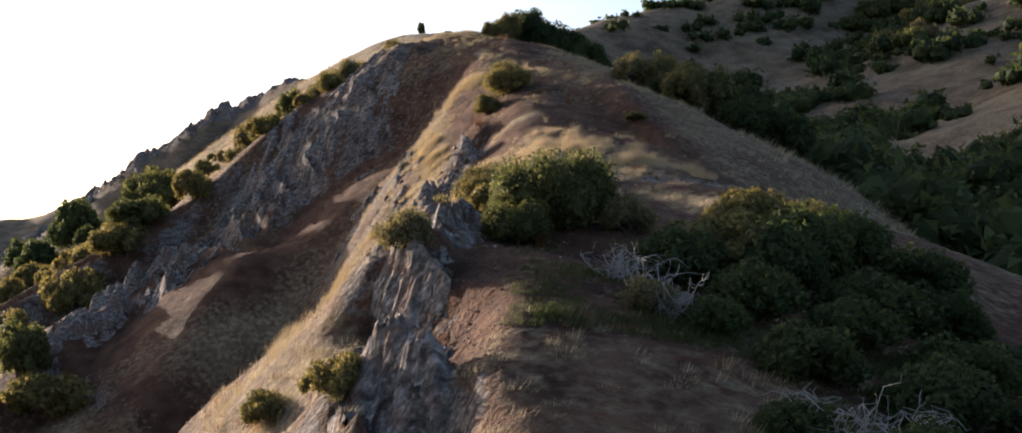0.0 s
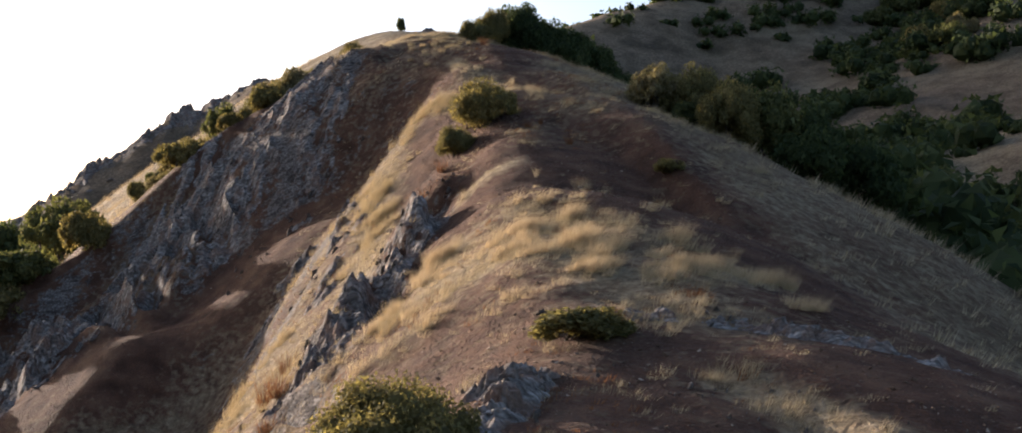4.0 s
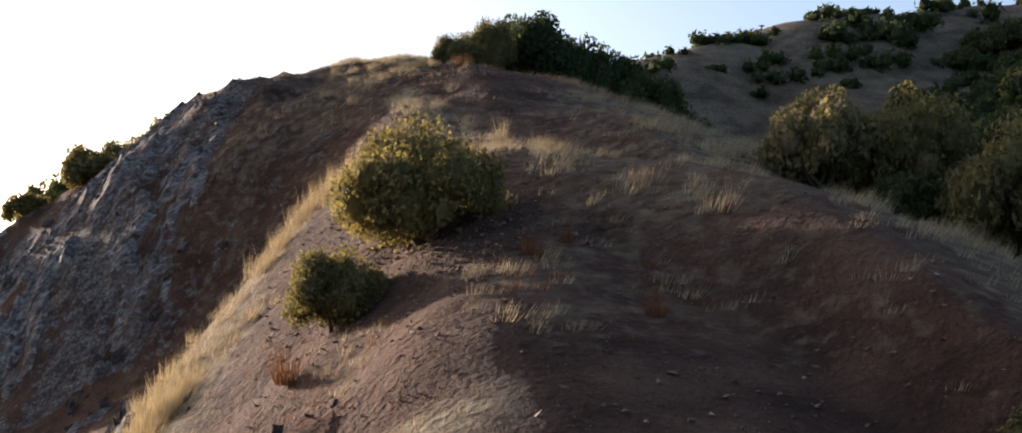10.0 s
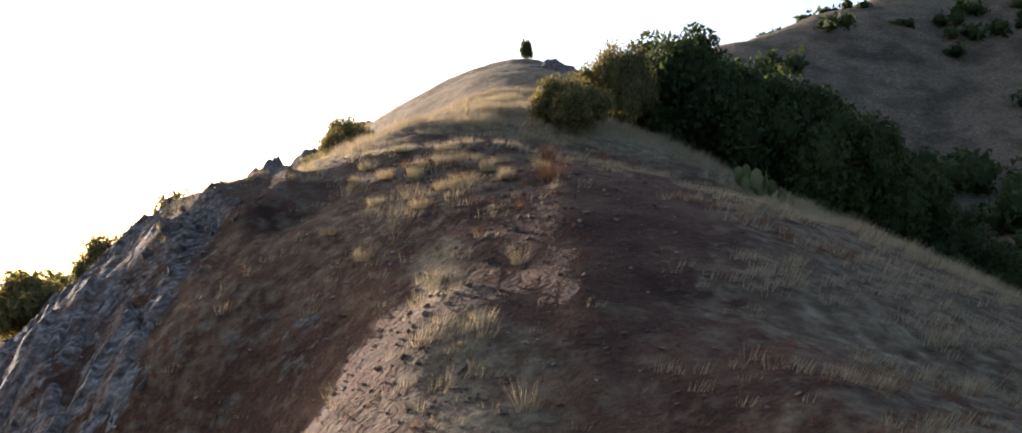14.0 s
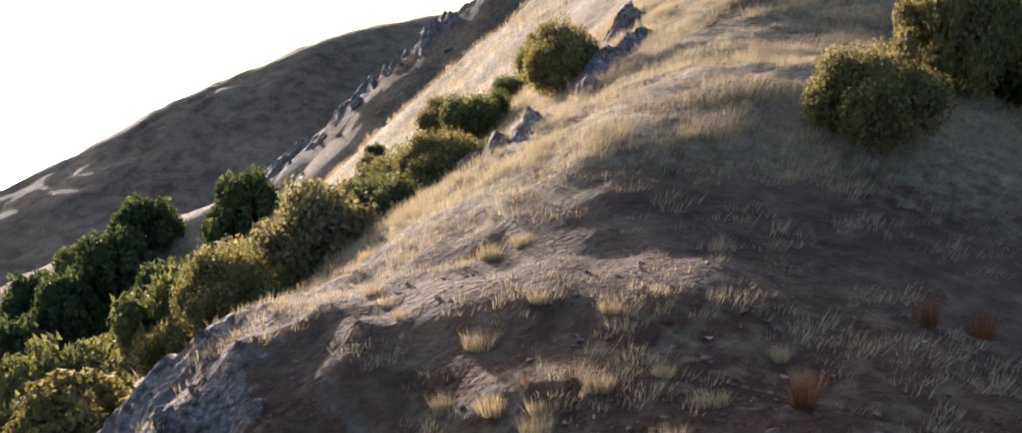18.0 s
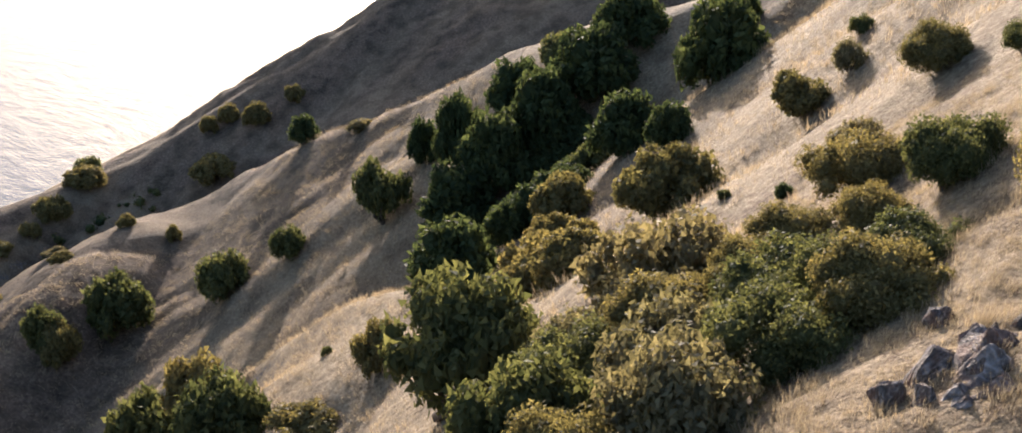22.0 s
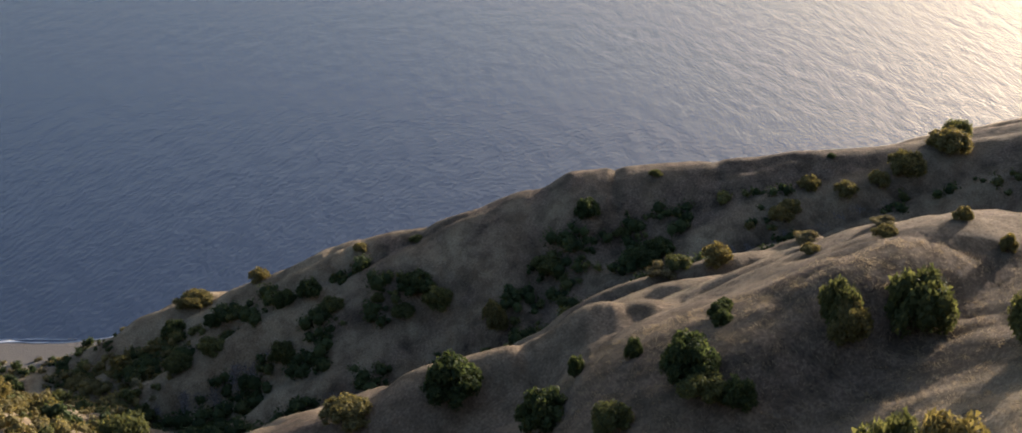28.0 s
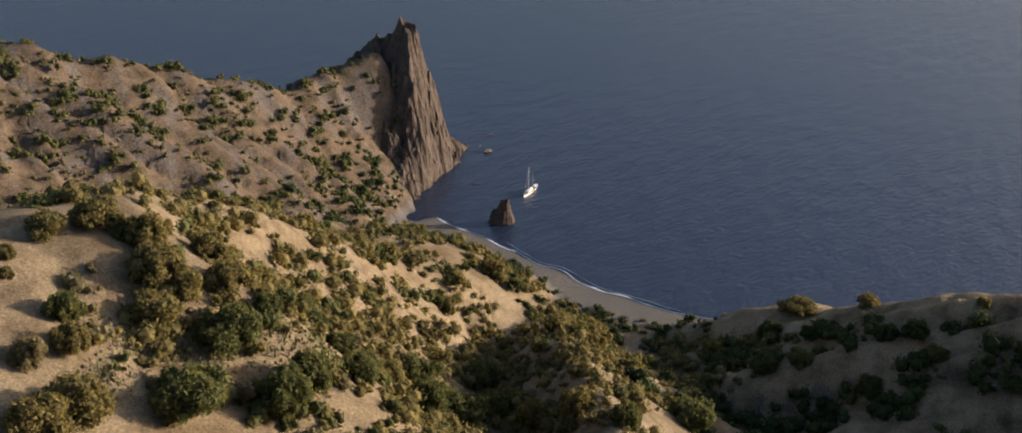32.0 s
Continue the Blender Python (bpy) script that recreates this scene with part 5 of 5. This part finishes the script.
# ---- grass and stones ----
def blades(rng, x, y, z, per, spread, tall, wide, lean, lush=1.0):
    """Thin blades in tufts, one narrow triangle each."""
    n = len(x) * per
    k = np.repeat(np.arange(len(x)), per)
    a, r = rng.rand(n) * 6.28, np.sqrt(rng.rand(n)) * spread * (.6 + .8 * rng.rand(len(x)))[k]
    bx, by = x[k] + r * np.cos(a), y[k] + r * np.sin(a)
    hgt = tall * (.5 + .7 * rng.rand(n)) * ((.75 + .4 * rng.rand(len(x))) * (1.05 + .8 * vnoise(x / 1.1, y / 1.1)) * lush)[k]
    q = rng.rand(n) * 6.28
    wx, wy = np.cos(q) * wide * .5, np.sin(q) * wide * .5
    out = .35 + .5 * rng.rand(n)
    tx = bx + (np.cos(a) * out * r / spread + lean[0] + .2 * rng.randn(n)) * hgt * .7
    ty = by + (np.sin(a) * out * r / spread + lean[1] + .25 * rng.randn(n)) * hgt * .7
    bz = z[k] - .03
    co = np.stack([np.stack([bx - wx, by - wy, bz], 1), np.stack([bx + wx, by + wy, bz], 1), np.stack([tx, ty, bz + hgt], 1)], 1).reshape(-1, 3)
    return co, np.arange(n * 3).reshape(-1, 3)


def meadow(name, seed, box, tries, power, per, spread, tall, wide, material, label, keep=None):
    rng = np.random.RandomState(seed)
    x, y = box[0] + (box[1] - box[0]) * rng.rand(tries), box[2] + (box[3] - box[2]) * rng.rand(tries)
    g, _, rk, _ = cover(x, y)
    p = np.clip(g + .4 * vnoise(x / 1.1, y / 1.1), 0, 1) ** power * (1 - .8 * rk)
    ok = rng.rand(tries) < p
    if keep is not None:
        ok &= keep(x, y)
    x, y = x[ok], y[ok]
    co, f = blades(rng, x, y, land(x, y), per, spread, tall, wide, (.55, -.4), .35 + .75 * g[ok])
    return tagged(new(name, raw_mesh(name, co, f, material)), label, "grass", kind="stuff")


meadow("dry_grass", 91, (-13, 14, 20, 122), 40000, 2.4, 24, .22, .3, .011, STRAW, "straw-coloured dry grass in tufts on the red ridge")
meadow("dry_grass", 92, (-34, 12, 117, 160), 30000, 1.5, 26, .26, .26, .011, STRAW, "thick straw-coloured dry grass on the sunny slope")
meadow("dry_grass", 93, (-190, -30, 120, 232), 40000, 2.0, 8, .55, .42, .04, STRAW, "dry grass on the slope above the cove")
meadow("dry_grass", 94, (14, 34, 60, 160), 5000, 1.6, 8, .4, .45, .045, STRAW, "pale dry grass on the shaded eastern flank")
meadow("dry_grass", 97, (-4, 10.5, 60, 79), 6400, 2.2, 60, .26, .5, .013, STRAW, "tall clumps of dry grass at the foot of the red slope", lambda x, y: vnoise(x / .8, y / .8) > .22)
meadow("dry_grass", 98, (-14, -3, 58, 106), 7000, 3.0, 44, .3, .5, .014, GOLD, "golden dry grass clumps on the sunlit side of the ridge", lambda x, y: vnoise(x / 1.5, y / 1.5) > .1)
meadow("dry_herbs", 95, (-12, 8, 24, 118), 9000, .8, 16, .18, .24, .016, RUST, "rust-brown dry weeds scattered over the earth", lambda x, y: vnoise(x / 2.2, y / 2.2) > .2)
# real weeds, but their near-black leaf colour also paints in the shade
meadow("green_weeds", 96, (0, 12, 15, 36), 9000, .3, 16, .22, .3, .022, DARK, "dark green weeds, near black to deepen the shade below the shrubs", lambda x, y: vnoise(x / 3, y / 3) > -.25)


def tuft_mesh(seed, per, spread, tall, wide, material):
    rng = np.random.RandomState(seed)
    co, f = blades(rng, np.zeros(1), np.zeros(1), np.zeros(1), per, spread, tall, wide, (.05, 0))
    return raw_mesh("grass_tuft", co, f, material)


GOLDEN = [tuft_mesh(101 + k, 260, .2, .17, .011, GOLD) for k in range(4)]
TALL = [tuft_mesh(111 + k, 70, .15, .46, .009, STRAW) for k in range(3)]
RUSTY = [tuft_mesh(121 + k, 130, .2, .36, .014, RUST) for k in range(3)]
for row, kinds, label, group in (
        ([(-6.8, 117.3, 1.0), (-5.9, 117.1, 1.1), (-5.0, 116.6, 1.3), (-5.1, 117, 1.0), (-4.4, 117.4, 1.0), (-3.6, 117.9, .7), (-2.8, 117.4, 1.0), (-2.3, 114.9, 1.1), (-3.4, 115.3, 1.5), (-3.8, 115, 1.2), (-6.9, 118.8, 1.2), (-3.0, 116.3, 1.1), (-15.3, 127.1, .9), (-13.3, 126, 1.0),
          (-5.6, 115, .9), (-8.4, 122.4, 1.2), (-7.9, 122.8, 1.1), (-6.2, 119.6, .8), (-4.9, 119.4, .8), (-2.2, 119, .8), (-8.8, 119.8, .9), (-9.6, 120.6, .8), (-10.6, 121.8, .9), (-4.2, 114, 1.1), (-6.6, 114.4, 1.0), (-5.2, 112.6, 1.2), (-1.6, 116.2, .9)], GOLDEN, "rounded tuft of golden dry grass on bare earth", "golden grass tufts"),
        ([(5.2, 78.6, .9), (4.1, 78.9, 1.2), (4.5, 79.6, .8), (2.2, 80.6, .7), (-4.7, 114.9, .8), (-.2, 104.3, .9), (1.0, 100.8, .9), (-1.1, 109.5, .8), (2.5, 127, .8), (3.1, 127.4, .7)], TALL, "tall tuft of dry straw grass", "tall grass tufts"),
        ([(4.0, 86.8, .8), (1.9, 89.6, .8), (2.6, 90.4, .7), (-1.1, 114.5, 1.2), (-1.6, 117.6, 1.0), (-.4, 121.4, 1.0), (.4, 121.8, 1.1), (-2.6, 89.6, 1.4), (-3.4, 88.4, 1.5), (-8.4, 74, 2.2), (-7.6, 71.5, 1.8), (-8.8, 80, 1.8), (-6.8, 66, 1.6), (.8, 33.6, 1.2), (-7.4, 60, 1.8), (-9, 52, 2)], RUSTY, "rust-brown dry herb on the earth", "rusty dry herbs")):
    for x, y, s in row:
        ob = tagged(new("grass_tuft", kinds[pick.randrange(len(kinds))]), label, "grass tuft", group)
        ob.matrix_basis = pose(x, y, height(x, y), 0, 0, pick.uniform(0, 360)) @ Matrix.Diagonal((s, s, s, 1))


def pebbles(seed, tries, strewn, low, high, material):
    """Loose stones where strewn(x, y, grass) lets them lie."""
    rng = np.random.RandomState(seed)
    x, y = -12 + 26 * rng.rand(tries), 24 + 98 * rng.rand(tries)
    x = np.where(rng.rand(tries) < .25, x - 18 * rng.rand(tries), x)
    ok = rng.rand(tries) < np.clip(strewn(x, y, cover(x, y)[0]), 0, 1)
    x, y = x[ok], y[ok]
    z = land(x, y)
    s = low + (high - low) * rng.rand(len(x)) ** 4
    o = np.array([(1, 0, 0), (-1, 0, 0), (0, 1, 0), (0, -1, 0), (0, 0, 1), (0, 0, -1)], float)
    o = o[None] * (.4 + .9 * rng.rand(len(x), 6, 1)) + .35 * rng.randn(len(x), 6, 3)
    a, b = rng.rand(2, len(x), 1) * 6.28                      # turned at random, then flattened
    o = np.stack([o[..., 0] * np.cos(b) - o[..., 2] * np.sin(b), o[..., 1], o[..., 0] * np.sin(b) + o[..., 2] * np.cos(b)], -1)
    o = np.stack([o[..., 0] * np.cos(a) - o[..., 1] * np.sin(a), o[..., 0] * np.sin(a) + o[..., 1] * np.cos(a), .6 * o[..., 2]], -1)
    co = o * s[:, None, None] + np.stack([x, y, z + s * .2], 1)[:, None]
    f = np.array([(0, 2, 4), (2, 1, 4), (1, 3, 4), (3, 0, 4), (2, 0, 5), (1, 2, 5), (3, 1, 5), (0, 3, 5)])
    return raw_mesh("scree", co.reshape(-1, 3), (f[None] + 6 * np.arange(len(x))[:, None, None]).reshape(-1, 3), material)


def rib(x, y):
    return np.maximum(near_to(x, y, .5, 90, -1.6, 104, 4), near_to(x, y, -1.6, 104, -3.4, 117, 4.4)) * (.7 + .5 * vnoise(x / 1.4, y / 1.4))


PALE = solid("pale_chips", (.15, .108, .08), (.4, .312, .24), 6)
tagged(new("scree", pebbles(131, 80000, lambda x, y, g: .6 - 1.1 * g, .012, .075, SCREE)), "loose red-brown stones over the bare earth", "stones", kind="stuff")
tagged(new("scree", pebbles(132, 90000, lambda x, y, g: .9 * rib(x, y), .02, .1, SCREE)), "broken red-brown clods strewn down the rib of the ridge", "stones", kind="stuff")
tagged(new("scree", pebbles(133, 60000, lambda x, y, g: .34 * rib(x, y) + .07 * (g < .3), .014, .075, PALE)), "pale stone chips and dead leaves strewn down the rib", "stones", kind="stuff")


def cactus_patch(seed, x, y, r, n):
    """Prickly pear: flat oval pads standing on one another."""
    rng = np.random.RandomState(seed)
    co, f = [], []
    a = np.linspace(0, 6.28, 9)[:-1]
    px, py = x + r * rng.randn(n), y + r * rng.randn(n)
    pz = land(px, py)
    for k in range(n):
        t, s = rng.rand() * 6.28, .22 + .14 * rng.rand()
        u = np.array([math.cos(t), math.sin(t), 0])
        c = np.array([px[k], py[k], pz[k] + s * (.8 + 1.3 * rng.rand())])
        b = len(co)
        co += [c + s * (math.cos(q) * .7 * u + np.array([0, 0, math.sin(q)])) for q in a]
        co += [c + .05 * np.cross(u, (0, 0, 1)), c - .05 * np.cross(u, (0, 0, 1))]
        for i in range(8):
            f += [(b + i, b + (i + 1) % 8, b + 8), (b + (i + 1) % 8, b + i, b + 9)]
    return raw_mesh("prickly_pear", np.array(co), np.array(f), CACTUS)


for k, (x, y, r, n) in enumerate([(-127, -2, 3, 260), (-118, -6, 3, 200), (-141, 0, 3, 220), (-134, 9, 2.4, 160), (-109, 0, 2, 120), (-150, 0, 2.4, 140), (4.2, 126.2, .35, 22)]):
    tagged(new("prickly_pear", cactus_patch(140 + k, x, y, r, n)), "pale green prickly pear cactus sprawling over the slope", "cactus", kind="stuff")

for proto in (*CLOSE.values(), *NEAR.values(), *MID.values(), *FAR.values()):
    for ob in (*proto.children_recursive, proto):
        bpy.data.objects.remove(ob)
